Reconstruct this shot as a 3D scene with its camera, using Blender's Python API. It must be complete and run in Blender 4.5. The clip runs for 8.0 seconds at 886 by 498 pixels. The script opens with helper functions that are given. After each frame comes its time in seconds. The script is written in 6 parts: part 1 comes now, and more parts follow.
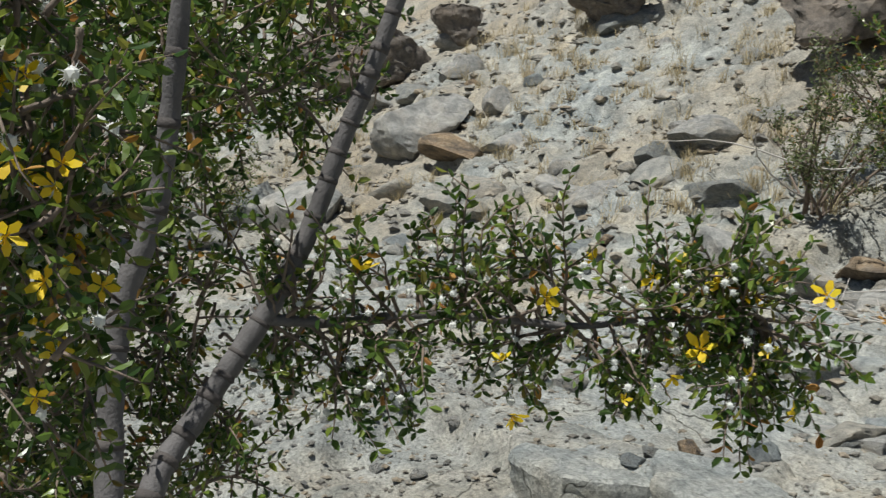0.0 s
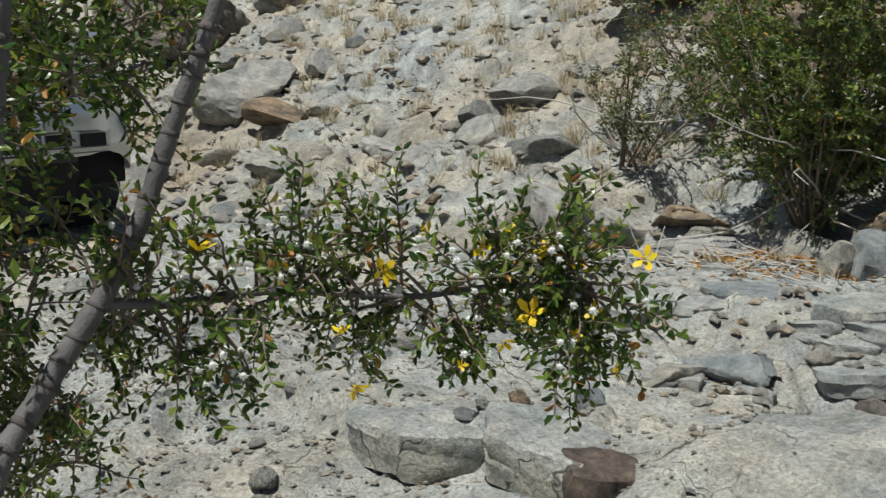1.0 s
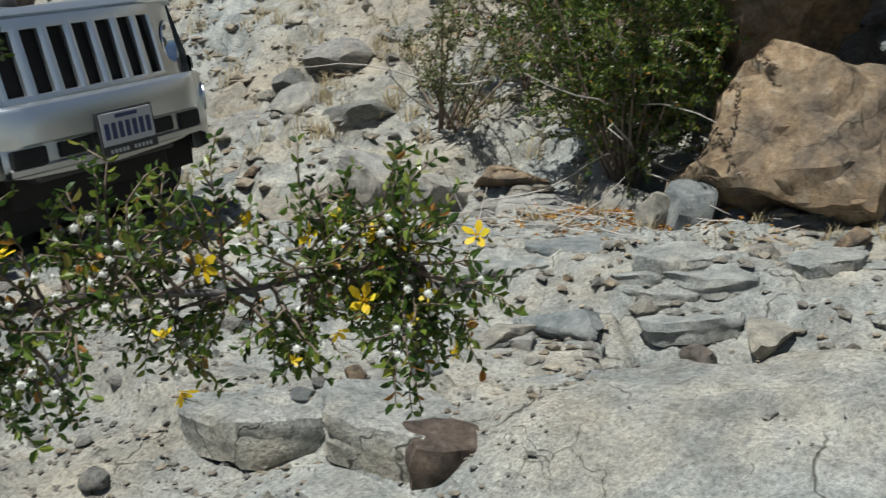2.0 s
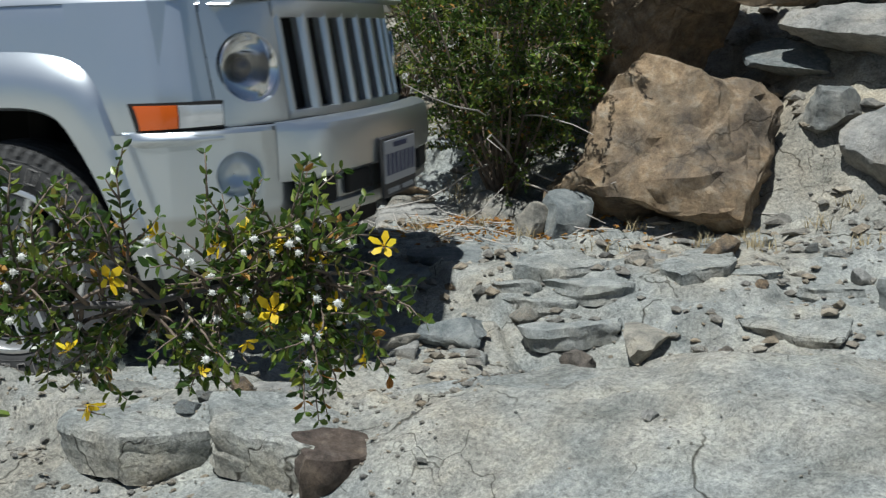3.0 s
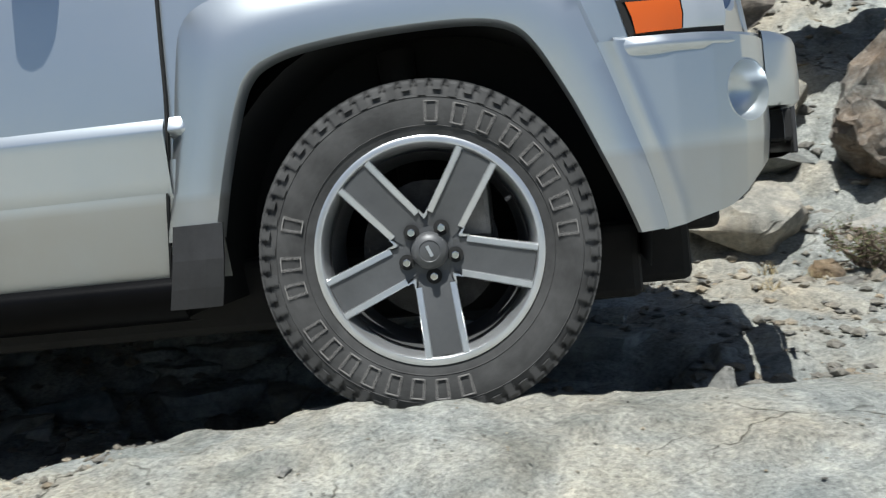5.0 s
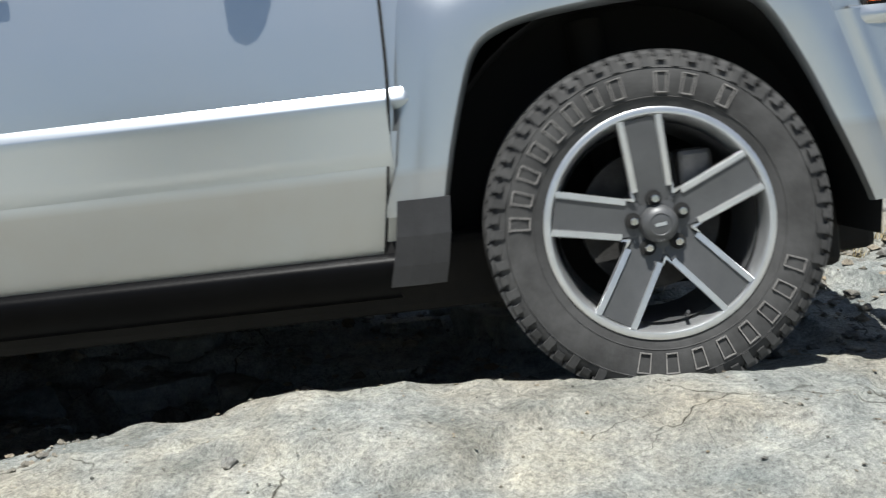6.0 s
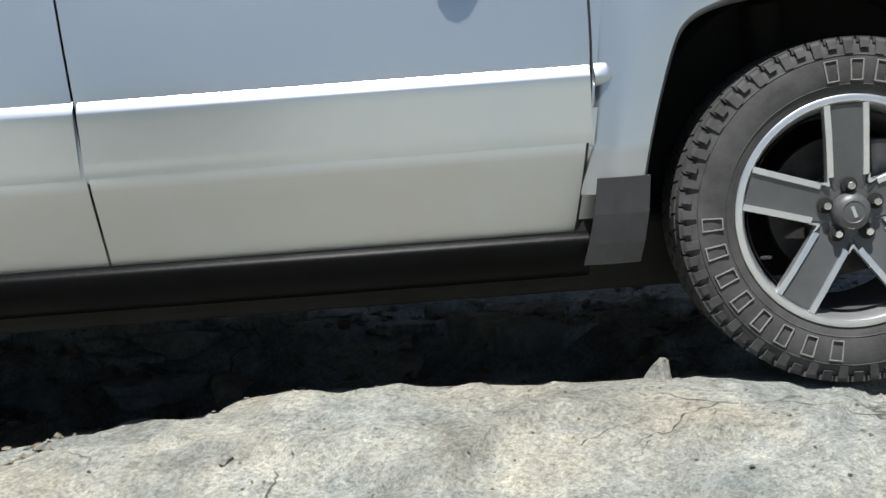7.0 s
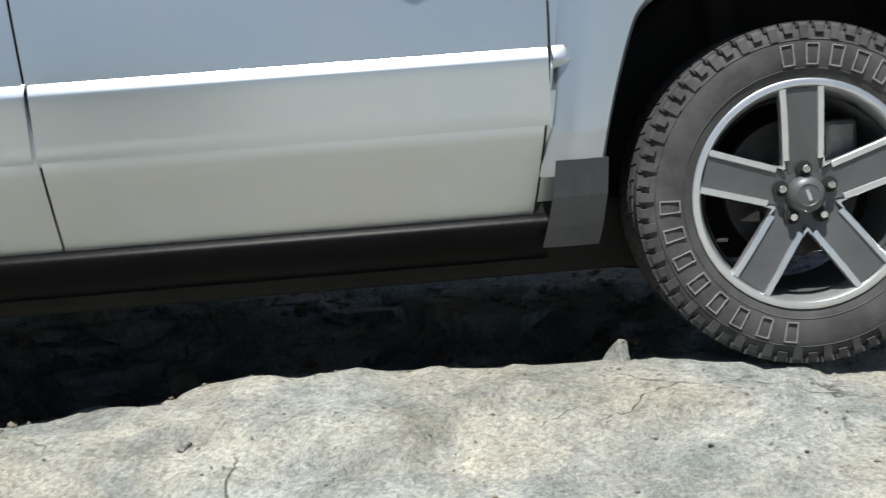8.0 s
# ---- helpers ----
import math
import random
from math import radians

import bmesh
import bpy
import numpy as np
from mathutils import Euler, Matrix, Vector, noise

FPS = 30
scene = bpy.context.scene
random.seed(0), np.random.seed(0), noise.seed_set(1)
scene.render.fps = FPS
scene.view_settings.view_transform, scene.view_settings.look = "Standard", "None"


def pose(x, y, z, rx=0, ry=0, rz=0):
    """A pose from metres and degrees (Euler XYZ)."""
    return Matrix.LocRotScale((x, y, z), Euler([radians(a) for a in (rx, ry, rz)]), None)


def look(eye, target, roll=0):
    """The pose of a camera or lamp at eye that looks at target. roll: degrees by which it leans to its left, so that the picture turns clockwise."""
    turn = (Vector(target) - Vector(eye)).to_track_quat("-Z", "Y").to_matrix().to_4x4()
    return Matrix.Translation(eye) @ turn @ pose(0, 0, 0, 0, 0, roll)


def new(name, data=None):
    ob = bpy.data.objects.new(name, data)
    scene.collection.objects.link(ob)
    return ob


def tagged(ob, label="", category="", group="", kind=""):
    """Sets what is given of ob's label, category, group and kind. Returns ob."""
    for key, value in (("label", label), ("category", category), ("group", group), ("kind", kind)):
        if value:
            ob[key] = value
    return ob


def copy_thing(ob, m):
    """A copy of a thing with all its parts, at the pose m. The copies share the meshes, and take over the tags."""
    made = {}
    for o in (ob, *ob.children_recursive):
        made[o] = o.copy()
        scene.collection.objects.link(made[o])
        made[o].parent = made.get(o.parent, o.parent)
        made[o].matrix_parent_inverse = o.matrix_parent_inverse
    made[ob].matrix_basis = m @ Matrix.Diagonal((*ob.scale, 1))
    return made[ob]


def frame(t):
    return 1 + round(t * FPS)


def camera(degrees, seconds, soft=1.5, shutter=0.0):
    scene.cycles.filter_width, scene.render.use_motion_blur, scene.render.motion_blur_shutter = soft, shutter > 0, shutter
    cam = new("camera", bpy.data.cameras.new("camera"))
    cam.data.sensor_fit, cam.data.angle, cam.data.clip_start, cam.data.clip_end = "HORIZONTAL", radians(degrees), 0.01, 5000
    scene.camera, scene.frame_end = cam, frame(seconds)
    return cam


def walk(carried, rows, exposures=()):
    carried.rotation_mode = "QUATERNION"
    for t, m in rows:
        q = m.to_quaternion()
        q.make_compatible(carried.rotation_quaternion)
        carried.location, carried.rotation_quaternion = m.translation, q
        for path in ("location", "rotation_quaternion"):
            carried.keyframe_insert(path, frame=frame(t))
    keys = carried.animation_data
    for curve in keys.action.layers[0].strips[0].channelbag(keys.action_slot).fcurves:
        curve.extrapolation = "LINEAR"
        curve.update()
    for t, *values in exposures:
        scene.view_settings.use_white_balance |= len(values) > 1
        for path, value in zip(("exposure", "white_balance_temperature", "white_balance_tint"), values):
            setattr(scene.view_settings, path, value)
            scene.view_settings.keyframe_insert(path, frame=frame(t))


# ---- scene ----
cam = camera(42.85, 8.0, soft=1.3, shutter=0.25)
CAMERA_ROWS = [
    (0.0, pose(-0.029, 0.025, 0.736, 81.07, -0.40, 48.15)),
    (0.5, pose(0.001, 0.017, 0.741, 80.69, 0.37, 44.17)),
    (1.0, pose(-0.006, 0.012, 0.748, 79.06, 0.73, 39.29)),
    (1.5, pose(-0.010, 0.034, 0.760, 77.62, 1.15, 36.56)),
    (2.0, pose(-0.042, 0.045, 0.759, 76.99, 2.35, 29.80)),
    (2.2, pose(-0.039, 0.041, 0.756, 77.50, 2.26, 28.21)),
    (3.3, pose(-0.062, 0.006, 0.764, 77.10, 0.88, 22.58)),
    (3.5, pose(-0.066, 0.001, 0.760, 77.13, 0.41, 22.14)),
    (4.0, pose(-0.043, 0.011, 0.754, 78.63, 0.70, 18.56)),
    (4.2, pose(-0.026, 0.026, 0.757, 78.62, 1.32, 17.10)),
    (5.3, pose(0.035, 0.003, 0.763, 80.22, 1.38, 2.90)),
    (5.5, pose(0.038, 0.004, 0.757, 79.41, 1.38, 2.11)),
    (6.0, pose(0.045, 0.006, 0.761, 79.33, 1.91, 3.68)),
    (6.5, pose(0.055, -0.023, 0.766, 80.93, 0.74, 1.54)),
    (7.0, pose(0.043, -0.025, 0.766, 79.58, 0.57, 3.69)),
    (7.5, pose(0.064, -0.028, 0.742, 78.23, 0.48, 5.24)),
    (8.0, pose(0.031, -0.022, 0.749, 79.10, 0.49, 1.30)),
]
walk(cam, CAMERA_ROWS, exposures=[(0.0, 0.12, 6350, 7), (2.2, 0.15, 6350, 7), (3.5, 0.1, 5900, 5), (4.2, 0.2, 5900, 5), (5.3, 0.5, 6250, 7), (8.0, 0.6, 6350, 8)])

# ---- sky and sun ----
SUN_ELEVATION, SUN_AZIMUTH = 71.0, 195.0   # azimuth: degrees clockwise from +y
world = bpy.data.worlds.new("world")
scene.world = world
world.use_nodes = True
sky = world.node_tree.nodes.new("ShaderNodeTexSky")
sky.sky_type = "NISHITA"
sky.sun_disc = False
sky.sun_elevation = radians(SUN_ELEVATION)
sky.sun_rotation = radians(SUN_AZIMUTH)
background = world.node_tree.nodes["Background"]
background.inputs["Strength"].default_value = 0.046
world.node_tree.links.new(sky.outputs["Color"], background.inputs["Color"])
sun = new("sun", bpy.data.lights.new("sun", "SUN"))
sun.data.energy, sun.data.angle, sun.data.color = 5.0, radians(0.53), (1.0, 0.97, 0.92)
a, e = radians(SUN_AZIMUTH), radians(SUN_ELEVATION)
sun.matrix_world = look((8 * math.sin(a) * math.cos(e), 8 * math.cos(a) * math.cos(e), 8 * math.sin(e)), (0, 0, 0))


# ---- materials ----
def material(name, color, rough=0.8, metal=0.0, coat=0.0, spec=0.5):
    m = bpy.data.materials.new(name)
    m.use_nodes = True
    b = m.node_tree.nodes["Principled BSDF"]
    b.inputs["Base Color"].default_value = (*color, 1)
    b.inputs["Roughness"].default_value = rough
    b.inputs["Metallic"].default_value = metal
    b.inputs["Coat Weight"].default_value = coat
    b.inputs["Coat Roughness"].default_value = 0.12
    b.inputs["Specular IOR Level"].default_value = spec
    return m


def node(m, kind, **inputs):
    n = m.node_tree.nodes.new(kind)
    for key, value in inputs.items():
        n.inputs[key.replace("_", " ")].default_value = value
    return n


def link(m, a, b):
    m.node_tree.links.new(a, b)


def noise_node(m, coords, scale, detail=6.0, rough=0.6, distortion=0.0):
    n = node(m, "ShaderNodeTexNoise", Scale=scale, Detail=detail, Roughness=rough, Distortion=distortion)
    link(m, coords, n.inputs["Vector"])
    return n


def ramp(m, fac, stops):
    n = m.node_tree.nodes.new("ShaderNodeValToRGB")
    els = n.color_ramp.elements
    while len(els) < len(stops):
        els.new(0.5)
    for el, (p, c) in zip(els, stops):
        el.position, el.color = p, (*c, 1)
    link(m, fac, n.inputs["Fac"])
    return n


def mix(m, fac, a, b, mode="MIX"):
    n = m.node_tree.nodes.new("ShaderNodeMix")
    n.data_type, n.blend_type = "RGBA", mode
    for socket, value in ((n.inputs[0], fac), (n.inputs[6], a), (n.inputs[7], b)):
        if isinstance(value, (int, float)):
            socket.default_value = value
        elif isinstance(value, tuple):
            socket.default_value = (*value, 1)
        else:
            link(m, value, socket)
    return n.outputs[2]


def bump(m, heights):
    """Chains bump nodes: (height socket, strength, distance)."""
    last = None
    for h, strength, distance in heights:
        n = node(m, "ShaderNodeBump", Strength=strength, Distance=distance)
        link(m, h, n.inputs["Height"])
        if last:
            link(m, last, n.inputs["Normal"])
        last = n.outputs["Normal"]
    link(m, last, m.node_tree.nodes["Principled BSDF"].inputs["Normal"])


def rock_material(name, dark, mid, light, stain, stain_amount=0.5, scale=1.0, cracks=0.0, object_random=False, crack_scale=1.6, tan=0.0, grain=0.5):
    m = material(name, mid, 0.9, spec=0.25)
    tc = m.node_tree.nodes.new("ShaderNodeTexCoord")
    co = tc.outputs["Object"]
    big = noise_node(m, co, 1.3 * scale, 5, 0.6, 0.4)
    medium = noise_node(m, co, 9 * scale, 8, 0.7)
    fine = noise_node(m, co, 95 * scale, 5, 0.75)
    speck = noise_node(m, co, 260 * scale, 3, 0.7)
    c = ramp(m, medium.outputs["Fac"], [(0.28, dark), (0.5, mid), (0.72, light)]).outputs["Color"]
    s = ramp(m, big.outputs["Fac"], [(0.52 - 0.12 * stain_amount, (0, 0, 0)), (0.68, (1, 1, 1))]).outputs["Color"]
    sm = m.node_tree.nodes.new("ShaderNodeMath")
    sm.operation = "MULTIPLY"
    sm.inputs[1].default_value = stain_amount
    link(m, s, sm.inputs[0])
    c = mix(m, sm.outputs[0], c, stain)
    if tan:
        wide = noise_node(m, co, 0.33, 4, 0.55, 0.3)
        w = ramp(m, wide.outputs["Fac"], [(0.42, (0, 0, 0)), (0.62, (tan, tan, tan))]).outputs["Color"]
        sep = m.node_tree.nodes.new("ShaderNodeSeparateXYZ")
        link(m, co, sep.inputs[0])
        hill = node(m, "ShaderNodeMapRange")
        for key, value in (("From Min", 4.0), ("From Max", 5.4), ("To Min", 0.5), ("To Max", 2.0)):
            hill.inputs[key].default_value = value
        link(m, sep.outputs["Y"], hill.inputs["Value"])
        soil = m.node_tree.nodes.new("ShaderNodeMath")
        soil.operation, soil.use_clamp = "MULTIPLY", True
        link(m, w, soil.inputs[0])
        link(m, hill.outputs["Result"], soil.inputs[1])
        c = mix(m, soil.outputs[0], c, (0.3, 0.258, 0.196))
    blotch = noise_node(m, co, 4.2 * scale, 6, 0.7, 0.6)
    c = mix(m, 1.0, c, ramp(m, blotch.outputs["Fac"], [(0.3, (0.6, 0.635, 0.65)), (0.5, (1, 1, 1)), (0.68, (1.28, 1.25, 1.18))]).outputs["Color"], "MULTIPLY")
    pits = noise_node(m, co, 30 * scale, 6, 0.72, 0.3)
    c = mix(m, 0.8, c, ramp(m, pits.outputs["Fac"], [(0.3, (0.6, 0.6, 0.6)), (0.48, (1, 1, 1)), (0.7, (1.15, 1.15, 1.13))]).outputs["Color"], "MULTIPLY")
    g = ramp(m, fine.outputs["Fac"], [(0.3, (0.5, 0.5, 0.5)), (0.5, (1, 1, 1)), (0.7, (1.42, 1.4, 1.36))]).outputs["Color"]
    c = mix(m, grain, c, g, "MULTIPLY")
    g2 = ramp(m, speck.outputs["Fac"], [(0.3, (0.7, 0.7, 0.7)), (0.55, (1, 1, 1)), (0.75, (1.35, 1.33, 1.3))]).outputs["Color"]
    c = mix(m, grain * 0.7, c, g2, "MULTIPLY")
    heights = [(medium.outputs["Fac"], 0.7, 0.04 / scale), (pits.outputs["Fac"], 0.7, 0.014 / scale), (fine.outputs["Fac"], 0.7, 0.006), (speck.outputs["Fac"], 0.5, 0.002)]
    if cracks:
        warp = noise_node(m, co, 3.0, 4, 0.6)
        add = m.node_tree.nodes.new("ShaderNodeMix")
        add.data_type = "VECTOR"
        add.inputs[0].default_value = 0.26
        link(m, co, add.inputs[4])
        link(m, warp.outputs["Color"], add.inputs[5])
        for size, seed_scale, width, edge in ((crack_scale, 2.1, 1.0, 0.46), (crack_scale * 2.3, 1.4, 0.9, 0.54)):
            v = node(m, "ShaderNodeTexVoronoi", Scale=size)
            v.feature = "DISTANCE_TO_EDGE"
            link(m, add.outputs[1], v.inputs["Vector"])
            line = ramp(m, v.outputs["Distance"], [(0.0, (0.2, 0.19, 0.17)), (0.0035 * width, (0.5, 0.49, 0.47)), (0.008 * width, (1, 1, 1))]).outputs["Color"]
            gate = ramp(m, noise_node(m, co, seed_scale, 3).outputs["Fac"], [(edge, (0, 0, 0)), (edge + 0.08, (cracks, cracks, cracks))]).outputs["Color"]
            c = mix(m, gate, c, mix(m, 1.0, c, line, "MULTIPLY"))
            gh = mix(m, gate, (1.0, 1.0, 1.0), line)
            heights.append((gh, 0.6, 0.008))
    if object_random:
        info = m.node_tree.nodes.new("ShaderNodeObjectInfo")
        tint = ramp(m, info.outputs["Random"], [(0.0, (0.72, 0.76, 0.78)), (0.4, (1.0, 1.0, 0.98)), (0.75, (1.18, 1.1, 0.98)), (1.0, (1.25, 1.22, 1.18))]).outputs["Color"]
        c = mix(m, 1.0, c, tint, "MULTIPLY")
    link(m, c, m.node_tree.nodes["Principled BSDF"].inputs["Base Color"])
    bump(m, heights)
    return m


GROUND = rock_material("weathered_rock_ground", (0.21, 0.226, 0.218), (0.31, 0.328, 0.316), (0.445, 0.457, 0.435), (0.42, 0.36, 0.265), 0.7, cracks=0.95, crack_scale=2.3, tan=0.42, grain=1.0)
STONE = rock_material("grey_stone", (0.17, 0.175, 0.17), (0.27, 0.27, 0.255), (0.37, 0.36, 0.335), (0.33, 0.27, 0.2), 0.35, scale=2.0, object_random=True)
LICHEN_STONE = rock_material("lichened_grey_stone", (0.075, 0.072, 0.066), (0.2, 0.19, 0.17), (0.38, 0.375, 0.35), (0.2, 0.13, 0.08), 0.7, scale=3.2, cracks=0.6)
BLUE_STONE = rock_material("blue_grey_stone", (0.13, 0.15, 0.155), (0.21, 0.23, 0.23), (0.3, 0.31, 0.305), (0.25, 0.22, 0.18), 0.3, scale=2.0)
BROWN_STONE = rock_material("ochre_boulder_stone", (0.15, 0.105, 0.07), (0.31, 0.225, 0.14), (0.40, 0.34, 0.26), (0.075, 0.07, 0.066), 1.0, scale=2.1, cracks=0.5)
SLATE_STONE = rock_material("grey_green_slate", (0.2, 0.215, 0.208), (0.3, 0.315, 0.303), (0.41, 0.42, 0.4), (0.36, 0.31, 0.23), 0.35, scale=1.6)
SLAB_STONE = rock_material("pale_slab_stone", (0.22, 0.215, 0.2), (0.31, 0.305, 0.285), (0.4, 0.39, 0.365), (0.34, 0.28, 0.2), 0.4, scale=1.4)
DARK_BROWN_STONE = rock_material("dark_brown_broken_stone", (0.05, 0.04, 0.034), (0.11, 0.085, 0.07), (0.19, 0.155, 0.13), (0.26, 0.2, 0.14), 0.5, scale=3.5)
DARK_STONE = rock_material("dark_broken_stone", (0.09, 0.08, 0.07), (0.16, 0.14, 0.12), (0.24, 0.21, 0.18), (0.3, 0.22, 0.15), 0.3, scale=2.0)


def varied(name, color, rough, spread, scale=14.0, metal=0.0, amount=0.003, strength=0.4):
    m = material(name, color, rough, metal)
    tc = m.node_tree.nodes.new("ShaderNodeTexCoord")
    n = noise_node(m, tc.outputs["Object"], scale, 7, 0.65)
    lo, hi = tuple(c * (1 - spread) for c in color), tuple(c * (1 + spread) for c in color)
    link(m, ramp(m, n.outputs["Fac"], [(0.3, lo), (0.7, hi)]).outputs["Color"], m.node_tree.nodes["Principled BSDF"].inputs["Base Color"])
    f = noise_node(m, tc.outputs["Object"], scale * 12, 4, 0.6)
    bump(m, [(f.outputs["Fac"], strength, amount)])
    return m


def leaf_material(name, stops, rough=0.4, translucent=0.25):
    m = material(name, stops[0][1], rough, spec=0.5)
    geo = m.node_tree.nodes.new("ShaderNodeNewGeometry")
    c = ramp(m, geo.outputs["Random Per Island"], stops).outputs["Color"]
    b = m.node_tree.nodes["Principled BSDF"]
    link(m, c, b.inputs["Base Color"])
    t = node(m, "ShaderNodeBsdfTranslucent")
    link(m, c, t.inputs["Color"])
    mx = node(m, "ShaderNodeMixShader", Fac=translucent)
    link(m, b.outputs[0], mx.inputs[1])
    link(m, t.outputs[0], mx.inputs[2])
    link(m, mx.outputs[0], m.node_tree.nodes["Material Output"].inputs["Surface"])
    return m


LEAF = leaf_material("waxy_green_leaf", [(0.0, (0.03, 0.065, 0.012)), (0.4, (0.065, 0.12, 0.02)), (0.75, (0.14, 0.2, 0.03)), (0.93, (0.22, 0.26, 0.04)), (1.0, (0.2, 0.15, 0.04))], 0.32, 0.35)
FAR_LEAF = leaf_material("dusty_green_leaf", [(0.0, (0.08, 0.11, 0.04)), (0.6, (0.14, 0.165, 0.065)), (1.0, (0.24, 0.23, 0.11))], 0.6)
PETAL = leaf_material("yellow_petal", [(0.0, (0.75, 0.45, 0.01)), (0.6, (0.8, 0.58, 0.015)), (1.0, (0.82, 0.68, 0.05))], 0.5, 0.35)
DRY_LEAF = leaf_material("withered_orange_leaf", [(0.0, (0.3, 0.13, 0.03)), (1.0, (0.45, 0.25, 0.05))], 0.7, 0.3)
FUZZ = leaf_material("white_seed_fuzz", [(0.0, (0.7, 0.71, 0.67)), (1.0, (0.84, 0.84, 0.8))], 0.9, 0.3)
STRAW = leaf_material("dry_straw", [(0.0, (0.3, 0.24, 0.13)), (1.0, (0.48, 0.4, 0.24))], 0.8, 0.3)
TWIG = varied("grey_brown_twig", (0.17, 0.13, 0.1), 0.8, 0.3, 40)
DEAD_TWIG = varied("bleached_dead_twig", (0.42, 0.39, 0.35), 0.8, 0.2, 40)
BARK = varied("smooth_grey_bark", (0.11, 0.102, 0.1), 0.75, 0.3, 30, amount=0.004)
BARK_RING = varied("dark_bark_ring", (0.075, 0.065, 0.06), 0.85, 0.3, 40)


# ---- helpers for meshes ----
def mesh_object(name, verts, faces, mat, smooth=False, parent=None, label=""):
    me = bpy.data.meshes.new(name)
    me.from_pydata([tuple(v) for v in verts], [], [tuple(f) for f in faces])
    me.materials.append(mat)
    if smooth:
        me.polygons.foreach_set("use_smooth", [True] * len(me.polygons))
    me.update()
    ob = new(name, me)
    if parent:
        ob.parent = parent
    if label:
        ob["label"] = label
    return ob


def part(name, bm, mat, parent, label="", smooth=False, bevel=0.0):
    bmesh.ops.recalc_face_normals(bm, faces=bm.faces)
    me = bpy.data.meshes.new(name)
    bm.to_mesh(me)
    bm.free()
    me.materials.append(mat)
    if smooth:
        me.polygons.foreach_set("use_smooth", [True] * len(me.polygons))
    ob = new(name, me)
    if parent:
        ob.parent = parent
    if label:
        ob["label"] = label
    if bevel:
        mod = ob.modifiers.new("bevel", "BEVEL")
        mod.width, mod.segments, mod.limit_method, mod.angle_limit = bevel, 2, "ANGLE", radians(40)
    if smooth:
        sharp = me.attributes.get("sharp_edge") or me.attributes.new("sharp_edge", "BOOLEAN", "EDGE")
        b2 = bmesh.new()
        b2.from_mesh(me)
        flags = [len(ed.link_faces) == 2 and ed.calc_face_angle(0) > radians(38) for ed in b2.edges]
        b2.free()
        sharp.data.foreach_set("value", flags)
    return ob


def grid_faces(nu, nv, closed_u=False):
    f = []
    for i in range(nu - (0 if closed_u else 1)):
        for j in range(nv - 1):
            k = (i + 1) % nu
            f.append((i * nv + j, k * nv + j, k * nv + j + 1, i * nv + j + 1))
    return f


def bm_from(verts, faces):
    bm = bmesh.new()
    vs = [bm.verts.new(v) for v in verts]
    for f in faces:
        try:
            bm.faces.new([vs[i] for i in f])
        except ValueError:
            pass
    return bm


def add_box(bm, cx, cy, cz, sx, sy, sz, m=None):
    r = bmesh.ops.create_cube(bm, size=1)
    mat = Matrix.Translation((cx, cy, cz)) @ Matrix.Diagonal((sx, sy, sz, 1))
    bmesh.ops.transform(bm, matrix=(m @ mat) if m else mat, verts=r["verts"])
    return r["verts"]


def add_cylinder(bm, radius, depth, m, segments=20, top=None):
    r = bmesh.ops.create_cone(bm, cap_ends=True, segments=segments, radius1=radius, radius2=radius if top is None else top, depth=depth)
    bmesh.ops.transform(bm, matrix=m, verts=r["verts"])
    return r["verts"]


def tube_data(points, radii, sides=8):
    """Verts and faces of a tapered tube along points."""
    verts, faces = [], []
    pts = [Vector(p) for p in points]
    for i, p in enumerate(pts):
        d = (pts[min(i + 1, len(pts) - 1)] - pts[max(i - 1, 0)]).normalized()
        u = d.orthogonal().normalized() if abs(d.z) > 0.98 else d.cross(Vector((0, 0, 1))).normalized()
        w = d.cross(u)
        for k in range(sides):
            an = 2 * math.pi * k / sides
            verts.append(p + (u * math.cos(an) + w * math.sin(an)) * radii[i])
    for i in range(len(pts) - 1):
        for k in range(sides):
            k2 = (k + 1) % sides
            faces.append((i * sides + k, i * sides + k2, (i + 1) * sides + k2, (i + 1) * sides + k))
    faces.append(tuple(range(sides))[::-1])
    faces.append(tuple((len(pts) - 1) * sides + k for k in range(sides)))
    return verts, faces


def smooth_line(points, steps=6):
    """Catmull-Rom through the points."""
    p = [Vector(q) for q in points]
    p = [2 * p[0] - p[1]] + p + [2 * p[-1] - p[-2]]
    out = []
    for i in range(1, len(p) - 2):
        for s in range(steps):
            t = s / steps
            out.append(0.5 * (2 * p[i] + (p[i + 1] - p[i - 1]) * t + (2 * p[i - 1] - 5 * p[i] + 4 * p[i + 1] - p[i + 2]) * t * t + (3 * p[i] - p[i - 1] - 3 * p[i + 1] + p[i + 2]) * t ** 3))
    out.append(p[-2])
    return out


EYE = Vector((0, 0, 0.75))


def polar(bearing, elevation, distance):
    """A place by bearing (degrees clockwise from +y), elevation and distance from the standing point."""
    b, el = radians(bearing), radians(elevation)
    return EYE + distance * Vector((math.cos(el) * math.sin(b), math.cos(el) * math.cos(b), math.sin(el)))


# ---- ground ----
LATTICES = {}


def lattice(seed):
    if seed not in LATTICES:
        LATTICES[seed] = np.random.default_rng(seed).random((256, 256))
    return LATTICES[seed]


